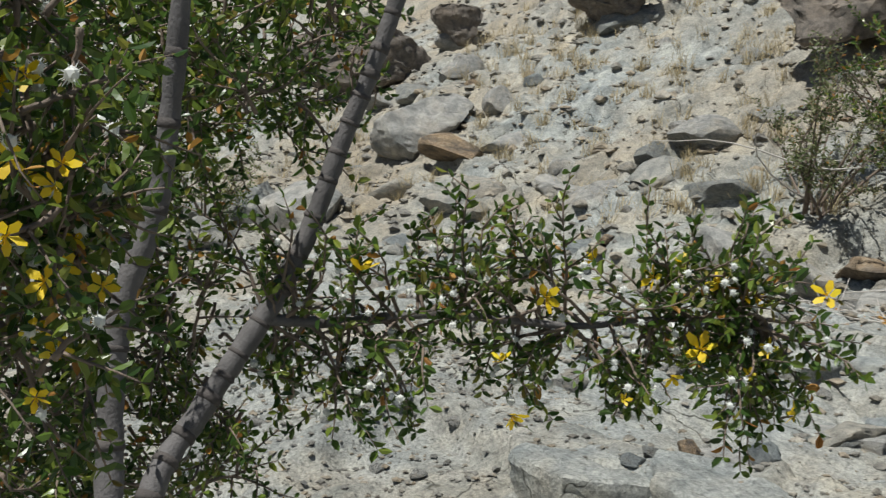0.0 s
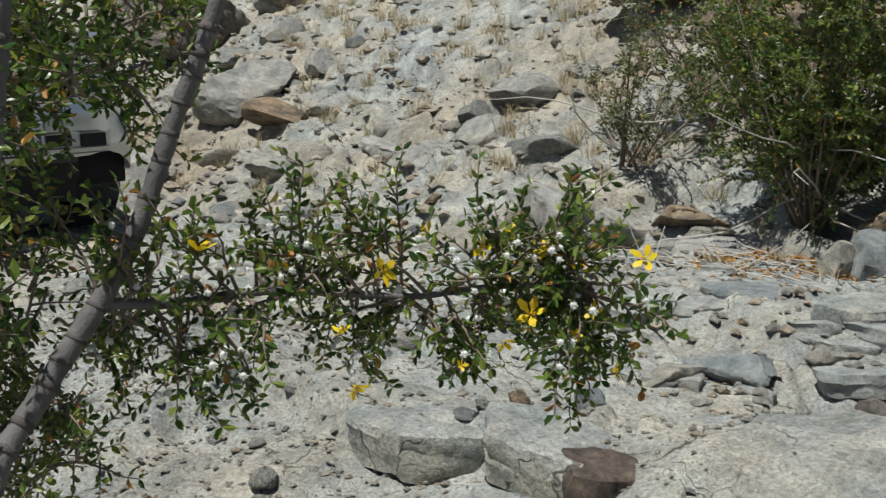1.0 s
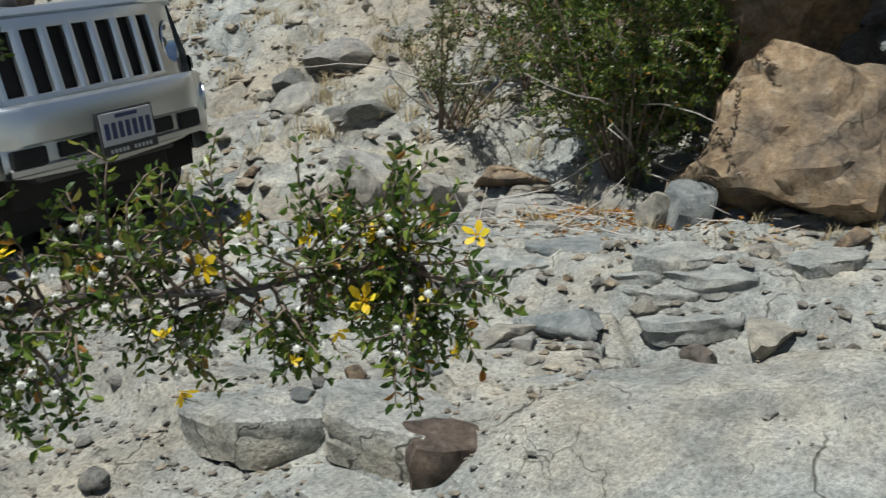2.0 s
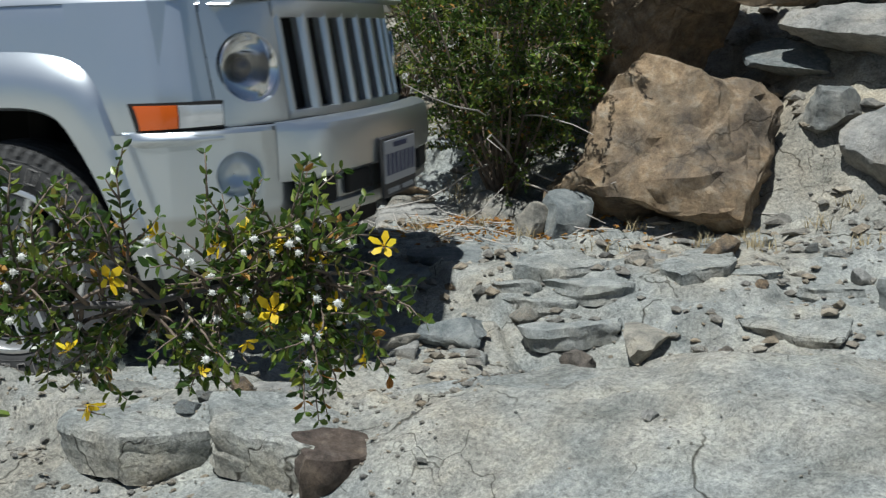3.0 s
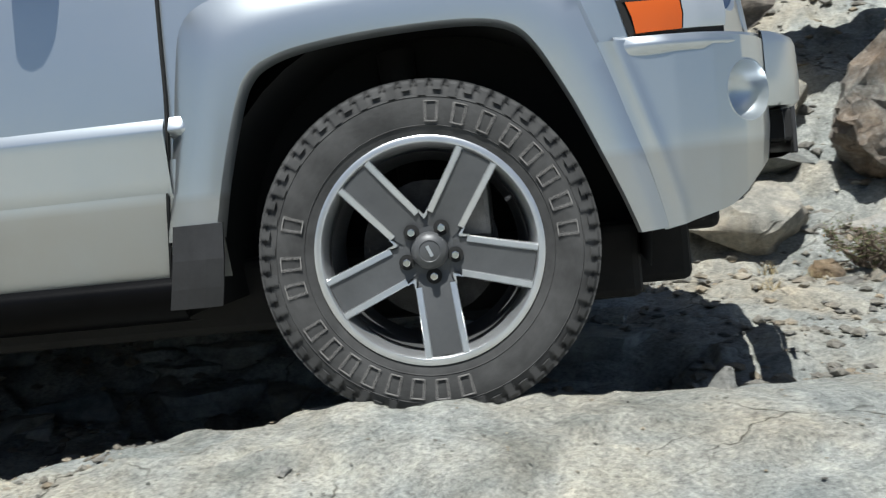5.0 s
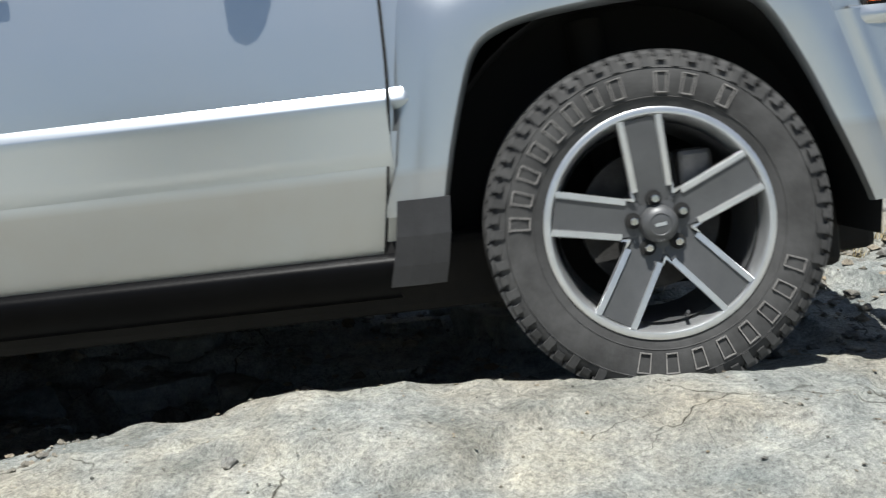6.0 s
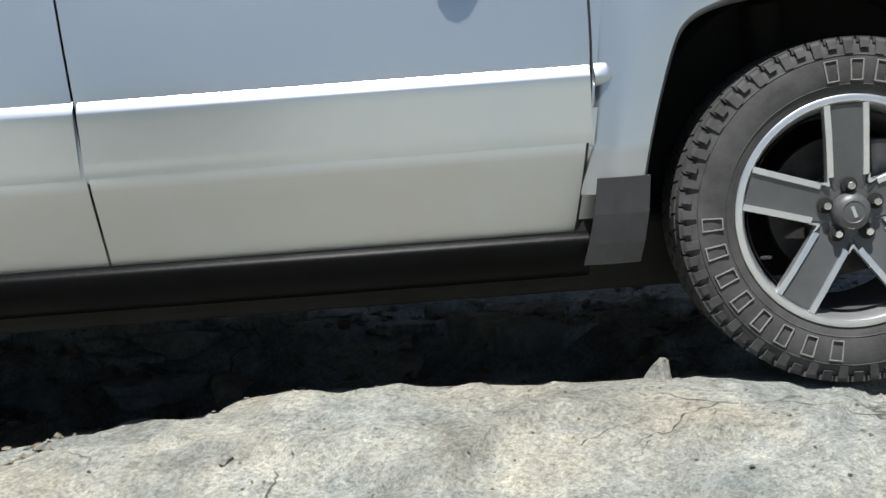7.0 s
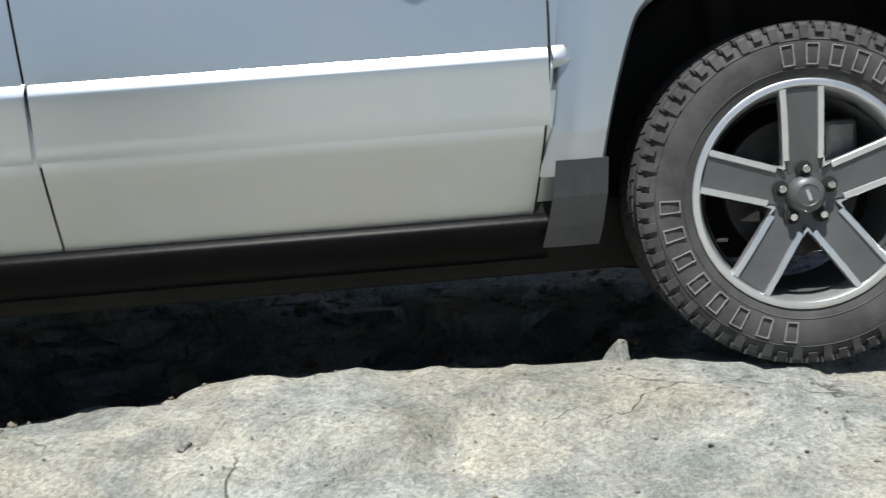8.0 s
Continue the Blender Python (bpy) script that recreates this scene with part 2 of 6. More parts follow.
def value_noise(x, y, seed):
    g = lattice(seed)
    xi, yi = np.floor(x).astype(int), np.floor(y).astype(int)
    fx, fy = x - xi, y - yi
    fx, fy = fx * fx * (3 - 2 * fx), fy * fy * (3 - 2 * fy)
    p = lambda i, j: g[i % 256, j % 256]
    return (p(xi, yi) * (1 - fx) + p(xi + 1, yi) * fx) * (1 - fy) + (p(xi, yi + 1) * (1 - fx) + p(xi + 1, yi + 1) * fx) * fy


def fbm(x, y, seed, octaves=5, gain=0.5):
    total, amp, norm = 0, 1.0, 0.0
    for o in range(octaves):
        total = total + amp * value_noise(x * 2 ** o + 17.3 * o, y * 2 ** o - 9.1 * o, seed + o)
        norm += amp
        amp *= gain
    return total / norm - 0.5


def cells(x, y, seed, jitter=0.9):
    """Distance to the nearest cell border, and a random value and offsets of each cell."""
    ga, gb, gc = lattice(seed), lattice(seed + 1), lattice(seed + 2)
    xi, yi = np.floor(x).astype(int), np.floor(y).astype(int)
    f1 = np.full(x.shape, 9.0)
    f2 = np.full(x.shape, 9.0)
    val = np.zeros(x.shape)
    dx1, dy1 = np.zeros(x.shape), np.zeros(x.shape)
    for i in (-1, 0, 1):
        for j in (-1, 0, 1):
            ci, cj = xi + i, yi + j
            px = ci + 0.5 + jitter * (ga[ci % 256, cj % 256] - 0.5)
            py = cj + 0.5 + jitter * (gb[ci % 256, cj % 256] - 0.5)
            d = np.hypot(x - px, y - py)
            closer = d < f1
            f2 = np.where(closer, f1, np.minimum(f2, d))
            val = np.where(closer, gc[ci % 256, cj % 256], val)
            dx1, dy1 = np.where(closer, x - px, dx1), np.where(closer, y - py, dy1)
            f1 = np.where(closer, d, f1)
    return f2 - f1, val, dx1, dy1


def step01(a, b, x):
    t = np.clip((x - a) / (b - a), 0, 1)
    return t * t * (3 - 2 * t)


def ground_height(x, y):
    x, y = np.asarray(x, float), np.asarray(y, float)
    track = np.interp(x, [-30, -7, -4.4, -2.4, -1.9, -1.1, -0.85, -0.1, 0.35, 0.8, 3, 30], [-1.5, -0.46, -0.36, -0.22, -0.19, -0.175, -0.11, -0.015, 0.005, 0.03, 0.12, 0.6])
    low = np.interp(x, [-30, -7, -2, 0, 1, 4, 30], [-1.5, -0.46, -0.24, -0.17, -0.15, 0.0, 0.5])
    base = track + (low - track) * step01(2.45, 3.6, y)
    # near rock shelf with a crest in front of the wheel track, and the ground falling away towards the viewer
    near = step01(2.1, 0.6, y)
    base = base - 0.3 * near
    base = base + 0.06 * np.exp(-((y - 1.95) / 0.17) ** 2) * step01(-1.4, -1.12, x) * step01(-0.2, -0.8, x)
    # crest of the shelf beside the wheel track, with a ditch behind it
    crest = np.interp(x, [-1.5, -1.13, -0.97, -0.8, -0.58, -0.51, -0.4, -0.22, 0.21, 0.4, 0.67, 1.2], [0.0, 0.085, 0.085, 0.05, 0.045, 0.05, 0.07, 0.066, 0.05, 0.045, 0.018, 0.0])
    base = base + crest * np.exp(-((y - 2.26) / np.where(y < 2.26, 0.34, 0.15)) ** 2)
    brink = 2.42 + 0.5 * np.clip(x + 0.95, 0, 1.2)
    base = base - 0.16 * step01(0.0, 0.2, y - brink) * step01(3.6, 3.2, y) * step01(-2.3, -1.7, x) * step01(0.42, 0.2, x)
    base = base - 0.075 * step01(2.08, 2.3, y) * step01(2.9, 2.6, y) * step01(-2.9, -2.4, x) * step01(-1.12, -1.3, x)
    # hollow under the middle of the track
    base = base - 0.10 * np.exp(-((y - 2.95) / 0.35) ** 2) * step01(-1.8, -0.6, x) * step01(2.2, 1.2, x)
    # hillside
    foot = 4.45 + 0.35 * fbm(x * 0.6, y * 0.1, 3, 3) + np.interp(x, [-12, -4, -1, 1, 6], [0.2, 0.15, 0.1, 0.2, 0.0])
    up = np.maximum(y - foot, 0)
    slope = np.interp(x, [-12, -3, -1, 1.5, 6], [0.46, 0.5, 0.62, 0.55, 0.4])
    hill = slope * (up - 0.25 * (1 - np.exp(-up / 0.25)))
    far = np.maximum(up - 14, 0)
    hill = np.where(up > 14, slope * 13.75 + far * 0.12 * np.exp(-far / 60), hill)
    base = base + hill
    # pale sloping outcrop beside the boulders
    base = base + 0.34 * np.exp(-(((x + 0.12) / 0.62) ** 4 + ((y - 5.35) / 0.55) ** 4)) + 0.1 * np.exp(-(((x + 0.35) / 0.4) ** 4 + ((y - 4.85) / 0.25) ** 4))
    rough = step01(4.1, 5.2, y)
    # rocky relief
    wx, wy = x + 0.25 * fbm(x * 2, y * 2, 21, 3), y + 0.25 * fbm(x * 2 + 40, y * 2, 22, 3)
    e1, v1, ax, ay = cells(wx * 1.6, wy * 1.9, 31)
    e2, v2, bx, by = cells(wx * 5.0, wy * 6.0, 41)
    e3, v3, cx, cy = cells(wx * 14, wy * 14, 51)
    s1, s2, s3 = step01(0, 0.14, e1), step01(0, 0.2, e2), step01(0, 0.3, e3)
    relief = rough * (0.15 * (v1 - 0.4) * s1 + 0.085 * (v2 - 0.35) * s2 + 0.06 * (v1 - 0.5) * ax + 0.03 * (v3 - 0.3) * s3 + 0.10 * fbm(x * 1.7, y * 1.7, 111, 5, 0.6))
    # layered ledges dipping across the slope
    strata = (base + 0.35 * x * 0.3 + 0.22 * fbm(x * 0.8, y * 0.8, 121, 4)) / 0.17
    saw = strata - np.floor(strata)
    relief = relief + rough * 0.075 * (step01(0.0, 0.16, saw) - saw) * step01(-0.12, 0.08, fbm(x * 0.45, y * 0.45, 131, 3))
    calm = 1 - rough
    patch = step01(-0.02, 0.12, fbm(x * 0.9 + 5, y * 0.9, 61, 3))
    left = step01(-0.6, -1.6, x)
    rubble = np.clip(left * 0.8 + step01(2.6, 3.4, y) * 0.8, 0, 1)
    ledge = step01(0, 0.05, e1)
    relief = relief + calm * ((0.05 + 0.045 * rubble) * (v1 - 0.5) * ledge - 0.012 * (1 - step01(0, 0.04, e1)) + 0.012 * (v2 - 0.5) * step01(0, 0.08, e2) + rubble * (0.035 * (v2 - 0.5) * s2 + 0.012 * v3 * s3) + 0.05 * fbm(x * 1.3, y * 1.3, 71, 5) + 0.022 * fbm(x * 9, y * 9, 81, 4) * (1 + patch))
    return base + relief


def axis(stops):
    """Grid lines from pairs (place, spacing)."""
    out = [stops[0][0]]
    while out[-1] < stops[-1][0]:
        out.append(out[-1] + np.interp(out[-1], [s[0] for s in stops], [s[1] for s in stops]))
    return np.array(out)


def ground():
    xs = axis([(-900, 150), (-60, 6), (-14, 0.25), (-8, 0.04), (-3, 0.022), (2.2, 0.022), (4, 0.1), (14, 0.6), (60, 6), (900, 150)])
    ys = axis([(-900, 150), (-60, 6), (-10, 0.6), (0, 0.12), (1.2, 0.022), (3.4, 0.022), (7, 0.035), (12, 0.08), (20, 0.4), (60, 5), (900, 150)])
    gx, gy = np.meshgrid(xs, ys, indexing="ij")
    gz = ground_height(gx, gy)
    nu, nv = gx.shape
    verts = np.stack([gx, gy, gz], -1).reshape(-1, 3)
    i, j = np.meshgrid(np.arange(nu - 1), np.arange(nv - 1), indexing="ij")
    k = (i * nv + j).ravel()
    faces = np.stack([k, k + nv, k + nv + 1, k + 1], 1)
    me = bpy.data.meshes.new("ground")
    me.vertices.add(len(verts))
    me.vertices.foreach_set("co", verts.ravel())
    me.loops.add(faces.size)
    me.loops.foreach_set("vertex_index", faces.ravel())
    me.polygons.add(len(faces))
    me.polygons.foreach_set("loop_start", np.arange(0, faces.size, 4))
    me.polygons.foreach_set("use_smooth", np.ones(len(faces), bool))
    me.update(calc_edges=True)
    me.validate()
    me.materials.append(GROUND)
    ob = new("ground", me)
    tagged(ob, "weathered grey rock trail rising into a rubble hillside", "ground", kind="structure")
    return ob


ground()


def on_ground(x, y):
    return float(ground_height(np.array([x]), np.array([y]))[0])


# ---- rocks ----
def rock_mesh(name, seed, cuts=9, rough=0.06, subdivisions=3, sharp=0.75):
    """A broken stone about 1 m across: a ball cut by planes, with rough faces."""
    rng = np.random.default_rng(seed)
    bm = bmesh.new()
    bmesh.ops.create_icosphere(bm, subdivisions=subdivisions, radius=0.62)
    p = np.array([v.co[:] for v in bm.verts])
    for _ in range(cuts):
        d = rng.normal(size=3)
        d /= np.linalg.norm(d)
        over = p @ d - 0.425 * rng.uniform(sharp, 1.05)
        p = p - np.maximum(over, 0)[:, None] * d * 0.97
    shift = Vector(rng.uniform(-50, 50, 3))
    for v, q in zip(bm.verts, p):
        q = Vector(q)
        n = noise.noise_vector(q * 3.0 + shift) * 0.6 + noise.noise_vector(q * 7.0 - shift) * 0.35 + noise.noise_vector(q * 17.0 + shift) * 0.2 + noise.noise_vector(q * 38.0 - shift) * 0.1
        bed = q.z * 9.0 + noise.noise(q * 2.0 + shift) * 2.5
        n += Vector((q.x, q.y, 0)) * (abs(bed - math.floor(bed) - 0.5) - 0.25) * 0.9
        v.co = q + n * rough
    me = bpy.data.meshes.new(name)
    bm.to_mesh(me)
    bm.free()
    me.polygons.foreach_set("use_smooth", [True] * len(me.polygons))
    b2 = bmesh.new()
    b2.from_mesh(me)
    flags = [ed.calc_face_angle(0) > radians(26) for ed in b2.edges]
    b2.free()
    me.attributes.new("sharp_edge", "BOOLEAN", "EDGE").data.foreach_set("value", flags)
    return me


ROCKS = [rock_mesh("rock", 100 + k, 8 + k % 5, 0.05 + 0.02 * (k % 3), 3) for k in range(8)]


def boulder(name, x, y, z, sx, sy, sz, turn, mat, label, seed, category="rock", tilt=(0, 0), subdivisions=5, sharp=0.75, rough=0.06, cuts=10):
    me = rock_mesh(name, seed, cuts, rough, subdivisions, sharp)
    me.materials.append(mat)
    me.transform(Matrix.Diagonal((sx, sy, sz, 1)))
    ob = new(name, me)
    ob.matrix_world = pose(x, y, z, tilt[0], tilt[1], turn)
    tagged(ob, label, category)
    return ob
# ---- boulders and stones ----
def spot(bearing, distance):
    b = radians(bearing)
    return distance * math.sin(b), distance * math.cos(b)


BOULDERS = [
    # bearing, distance, lift, width, depth, height, turn, material, label, seed
    (-13.4, 5.0, 0.02, 1.05, 0.95, 1.12, 25, BROWN_STONE, "large ochre boulder with dark weathered patches", 11),
    (-14.5, 5.60, 0.55, 1.15, 0.9, 0.75, 5, BROWN_STONE, "ochre block stacked on a boulder below the slope", 12),
    (-7.5, 5.55, 0.45, 1.3, 0.9, 0.7, 40, BROWN_STONE, "brown block overhanging a dark gap", 17),
    (-3.2, 5.3, 0.0, 0.62, 0.42, 0.36, 20, SLAB_STONE, "pale rock broken out of a sloping outcrop", 91),
    (-2.2, 5.65, 0.02, 0.55, 0.42, 0.42, 60, LICHEN_STONE, "dark lichened rock on a sloping outcrop", 92),
    (-5.0, 4.98, 0.0, 0.26, 0.2, 0.2, 35, STONE, "grey rock with a dark broken side", 93),
    (0.2, 5.15, 0.0, 0.5, 0.38, 0.34, 80, LICHEN_STONE, "mottled rock at the foot of an outcrop", 94),
    (1.4, 5.5, 0.05, 0.6, 0.42, 0.44, 15, LICHEN_STONE, "mottled grey block on an outcrop", 95),
    (-4.6, 5.75, 0.05, 0.5, 0.4, 0.38, 50, SLAB_STONE, "pale block in the shade of an overhang", 96),
    (17.5, 5.75, 0.22, 1.0, 0.8, 0.9, 60, LICHEN_STONE, "mottled grey rock outcrop with dark lichen", 15),
    (14.0, 6.3, 0.6, 1.2, 0.8, 0.8, 20, BROWN_STONE, "reddish rock above a grey outcrop", 16),
    (23.0, 5.8, 0.2, 1.1, 0.8, 0.9, 10, LICHEN_STONE, "mottled grey rock outcrop", 18),
    (17.6, 5.1, -0.05, 0.75, 0.36, 0.2, 15, SLAB_STONE, "layered pale ledge below a lichened outcrop", 81),
    (20.2, 4.85, -0.05, 0.6, 0.3, 0.16, 20, STONE, "layered grey ledge at the trail edge", 82),
    (13.0, 4.6, -0.02, 0.2, 0.16, 0.12, 50, BROWN_STONE, "broken reddish stone beside a herb", 83),
    (-18.3, 4.7, 0.02, 0.34, 0.28, 0.30, 30, BLUE_STONE, "blue-grey angular rock beside a boulder", 19),
    (-20.0, 4.62, 0.02, 0.17, 0.15, 0.2, 60, STONE, "small pale angular rock", 20),
    (1.0, 4.55, 0.03, 0.42, 0.32, 0.26, 35, STONE, "broken grey rock below an outcrop", 21),
    (-1.5, 4.75, 0.1, 0.42, 0.35, 0.34, 0, SLAB_STONE, "broken pale rock below an outcrop", 22),
    (3.2, 4.95, 0.15, 0.6, 0.45, 0.4, 80, STONE, "broken grey rock on the slope", 23),
    (-1.0, 5.4, 0.3, 0.75, 0.55, 0.5, 130, SLAB_STONE, "pale block on the slope", 25),
    (6.5, 5.0, 0.15, 0.75, 0.55, 0.45, 30, SLAB_STONE, "layered pale rock on the slope", 26),
    (9.5, 4.9, 0.08, 0.6, 0.5, 0.3, 75, STONE, "low grey rock on the slope", 27),
    (5.0, 5.8, 0.4, 0.9, 0.7, 0.6, 10, DARK_STONE, "dark broken rock on the slope", 28),
    (-33.6, 5.65, 0.05, 0.46, 0.4, 0.36, 20, SLAB_STONE, "smooth pale boulder half in the slope", 29),
    (-30.6, 5.6, 0.0, 0.42, 0.35, 0.28, 65, STONE, "grey boulder in the shade of a bush", 30),
    (-27.2, 5.6, 0.03, 0.46, 0.26, 0.16, 12, BROWN_STONE, "flat ochre slab on the slope", 31),
    (-24.8, 5.25, -0.02, 0.55, 0.4, 0.16, 100, SLAB_STONE, "flat pale slab under dry twigs", 32),
    (-49.0, 9.2, 0.1, 0.72, 0.6, 0.52, 30, SLAB_STONE, "smooth pale boulder on the hillside", 33),
    (-55.2, 8.2, 0.1, 0.52, 0.45, 0.44, 5, SLAB_STONE, "pale square block on the hillside", 34),
    (-60.5, 8.0, 0.08, 0.5, 0.42, 0.42, 50, STONE, "grey boulder with a dark side", 35),
    (-57.5, 8.9, 0.1, 0.55, 0.45, 0.4, 85, STONE, "grey boulder on the hillside", 36),
    (-52.5, 11.5, 0.2, 1.3, 0.9, 0.8, 15, DARK_STONE, "dark purple-grey slab on the hillside", 37),
    (-47.5, 11.9, 0.2, 0.8, 0.6, 0.4, 0, DARK_STONE, "dark ledge on the hillside", 38),
    (-40.0, 10.5, 0.2, 1.0, 0.7, 0.4, 20, DARK_STONE, "reddish dark ledge on the hillside", 39),
    (-44.5, 8.6, 0.0, 0.6, 0.4, 0.24, 60, SLAB_STONE, "layered pale ledge on the hillside", 40),
    (-42.0, 7.6, -0.02, 0.65, 0.4, 0.22, 140, SLAB_STONE, "layered pale ledge on the hillside", 41),
    (-47.0, 7.8, -0.02, 0.6, 0.45, 0.22, 100, STONE, "layered grey ledge on the hillside", 42),
    (-37.5, 7.0, 0.0, 0.4, 0.3, 0.22, 20, STONE, "grey rock on the hillside", 43),
    (-28.0, 8.2, 0.3, 1.2, 0.9, 0.8, 20, DARK_STONE, "dark boulder high on the hillside", 44),
    (-24.0, 7.4, 0.3, 1.0, 0.8, 0.8, 70, BROWN_STONE, "brown boulder high on the hillside", 45),
    (-20.0, 6.6, 0.4, 1.0, 0.8, 0.8, 10, BROWN_STONE, "brown boulder behind a bush", 46),
    # near slabs along the trail edge
    (-33.5, 2.62, 0.0, 0.16, 0.12, 0.08, 20, SLAB_STONE, "small white stone by the trail", 55),
    (-31.6, 2.72, 0.02, 0.1, 0.09, 0.09, 0, BLUE_STONE, "small blue-grey stone by the trail", 56),
    (-29.9, 2.66, 0.01, 0.2, 0.09, 0.07, 140, STONE, "tilted grey flake of rock", 57),
    (-27.8, 2.72, 0.0, 0.17, 0.11, 0.07, 5, BROWN_STONE, "flat pinkish stone by the trail", 58),
    (-24.4, 3.6, 0.0, 0.3, 0.2, 0.12, 10, BLUE_STONE, "flat dark rock in the trail", 59),
    (-28.0, 3.5, 0.0, 0.25, 0.2, 0.1, 80, STONE, "flat grey rock in the trail", 60),
    (-10.0, 3.35, 0.01, 0.22, 0.17, 0.12, 25, SLAB_STONE, "pale flat-topped rock in the trail", 61),
    (-14.2, 3.5, 0.01, 0.24, 0.18, 0.12, 110, STONE, "grey flat-topped rock in the trail", 62),
    (-17.6, 3.42, 0.01, 0.15, 0.13, 0.11, 0, DARK_STONE, "brown rock in the trail", 63),
    (-19.5, 3.35, 0.0, 0.3, 0.2, 0.1, 45, STONE, "cracked grey rock in the trail", 64),
    (-21.0, 2.95, 0.0, 0.3, 0.18, 0.08, 20, BLUE_STONE, "flat blue-grey rock in the trail", 65),
    (-18.0, 2.9, 0.0, 0.36, 0.2, 0.09, 165, STONE, "flat grey rock in the trail", 66),
    (-58.5, 2.45, 0.0, 0.2, 0.15, 0.13, 30, BLUE_STONE, "blue-grey stone among pebbles", 67),
    (-55.5, 2.5, 0.0, 0.17, 0.12, 0.1, 75, BROWN_STONE, "pinkish stone among pebbles", 68),
    (-3.7, 3.95, 0.02, 0.08, 0.07, 0.08, 0, SLAB_STONE, "small white stone on the trail", 69),
    (-14.4, 2.06, 0.008, 0.036, 0.026, 0.02, 0, SLAB_STONE, "small cream pebble on the rock", 70),
    (-10.4, 2.45, 0.01, 0.035, 0.028, 0.03, 0, DARK_STONE, "small dark pebble on the rock", 71),
]
for bearing, dist, lift, w, d, h, turn, mat, label, seed in BOULDERS:
    x, y = spot(bearing, dist)
    boulder("boulder" if w > 0.5 else "stone", x, y, on_ground(x, y) + lift + h * (0.08 if mat is DARK_STONE else -0.12 if dist > 6.4 else 0.02 if h < 0.2 else 0.1), w * 1.12, d * 1.12, h * 1.12, turn, mat, label, seed,
            "boulder" if w > 0.5 else "stone", subdivisions=5 if w > 0.6 else 4, sharp=0.55, rough=0.1 if w > 0.9 else 0.06, cuts=15)


def slab(name, x, y, lift, w, d, h, turn, mat, label, seed, corners=6, tilt=(0, 0), taper=0.0, group=""):
    """A flat-topped broken slab with straight edges and layered sides."""
    rng = np.random.default_rng(seed)
    sides = [(2 * math.pi * (k + rng.uniform(-0.3, 0.3)) / corners, rng.uniform(0.8, 1.0)) for k in range(corners)]
    ring_at = ((0.0, 0.5), (0.35, 0.5), (0.65, 0.5), (0.86, 0.5), (0.95, 0.485), (0.99, 0.44), (1.0, 0.3), (1.0, 0.12), (0.985, 0.0), (0.97, -0.1), (0.97, -0.3), (0.96, -0.5))
    seg, verts = 56, []
    shift = Vector(rng.uniform(-40, 40, 3))
    for k in range(seg):
        an = 2 * math.pi * k / seg
        r = min(c / max(0.25, math.cos(an - s0)) for s0, c in sides)
        rough = min(1.0, w / 0.25)
        for f_, z in ring_at:
            f_ *= 1 - taper * (z + 0.5)
            p = Vector((math.cos(an) * r * f_ * w / 2, math.sin(an) * r * f_ * d / 2, z * h))
            n = noise.noise_vector(p * 9 + shift) * 0.012 + noise.noise_vector(p * 30 + shift) * 0.005 + noise.noise_vector(p * 70 + shift) * 0.0025
            if z < 0.45:
                n += Vector((math.cos(an), math.sin(an), 0)) * 0.014 * noise.noise(Vector((p.z * 45, an * 0.8, seed)))
            verts.append(p + n * rough)
    me = bpy.data.meshes.new(name)
    me.from_pydata([tuple(v) for v in verts], [], grid_faces(seg, len(ring_at), True))
    b2 = bmesh.new()
    b2.from_mesh(me)
    bmesh.ops.remove_doubles(b2, verts=b2.verts, dist=0.0002)
    bmesh.ops.recalc_face_normals(b2, faces=b2.faces)
    flags = [len(ed.link_faces) == 2 and ed.calc_face_angle(0) > radians(32) for ed in b2.edges]
    b2.to_mesh(me)
    b2.free()
    me.polygons.foreach_set("use_smooth", [True] * len(me.polygons))
    me.attributes.new("sharp_edge", "BOOLEAN", "EDGE").data.foreach_set("value", flags)
    me.materials.append(mat)
    ob = new(name, me)
    ob.matrix_world = pose(x, y, on_ground(x, y) + lift, tilt[0], tilt[1], turn)
    tagged(ob, label, "rock", group, "thing")
    return ob


slab("flat_rock", -1.655, 1.93, -0.045, 0.38, 0.27, 0.11, 12, GROUND, "flat grey slab at the edge of the trail", 51, 6, (-4, 0))
slab("flat_rock", -1.31, 1.94, -0.03, 0.37, 0.27, 0.12, -8, GROUND, "grey slab cracked away from its neighbour", 52, 5, (-3, 3))
slab("broken_rock", -1.13, 1.865, -0.022, 0.16, 0.15, 0.13, 35, DARK_BROWN_STONE, "dark brown broken stone in the trail edge", 53, 6, (8, 6))
slab("flat_rock", -1.25, 1.75, -0.012, 0.36, 0.22, 0.08, 150, GROUND, "pale slab below the trail edge", 54, 7)
slab("flat_rock", -1.69, 3.95, -0.015, 0.5, 0.26, 0.10, 5, BLUE_STONE, "long blue-grey ledge across the trail", 55, 6)
slab("flat_rock", -1.25, 3.75, -0.02, 0.34, 0.3, 0.12, 40, GROUND, "weathered grey ledge in the trail", 56, 5)
slab("flat_rock", -0.78, 3.78, -0.015, 0.30, 0.24, 0.10, 70, GROUND, "pale flat-topped slab in the trail", 57, 6)
slab("flat_rock", -1.05, 4.05, 0.0, 0.24, 0.2, 0.09, 20, SLAB_STONE, "small pale slab in the trail", 58, 5)
slab("flat_rock", -1.62, 3.1, 0.0, 0.2, 0.13, 0.05, 15, SLAB_STONE, "thin white flake lying on the trail", 59, 5)
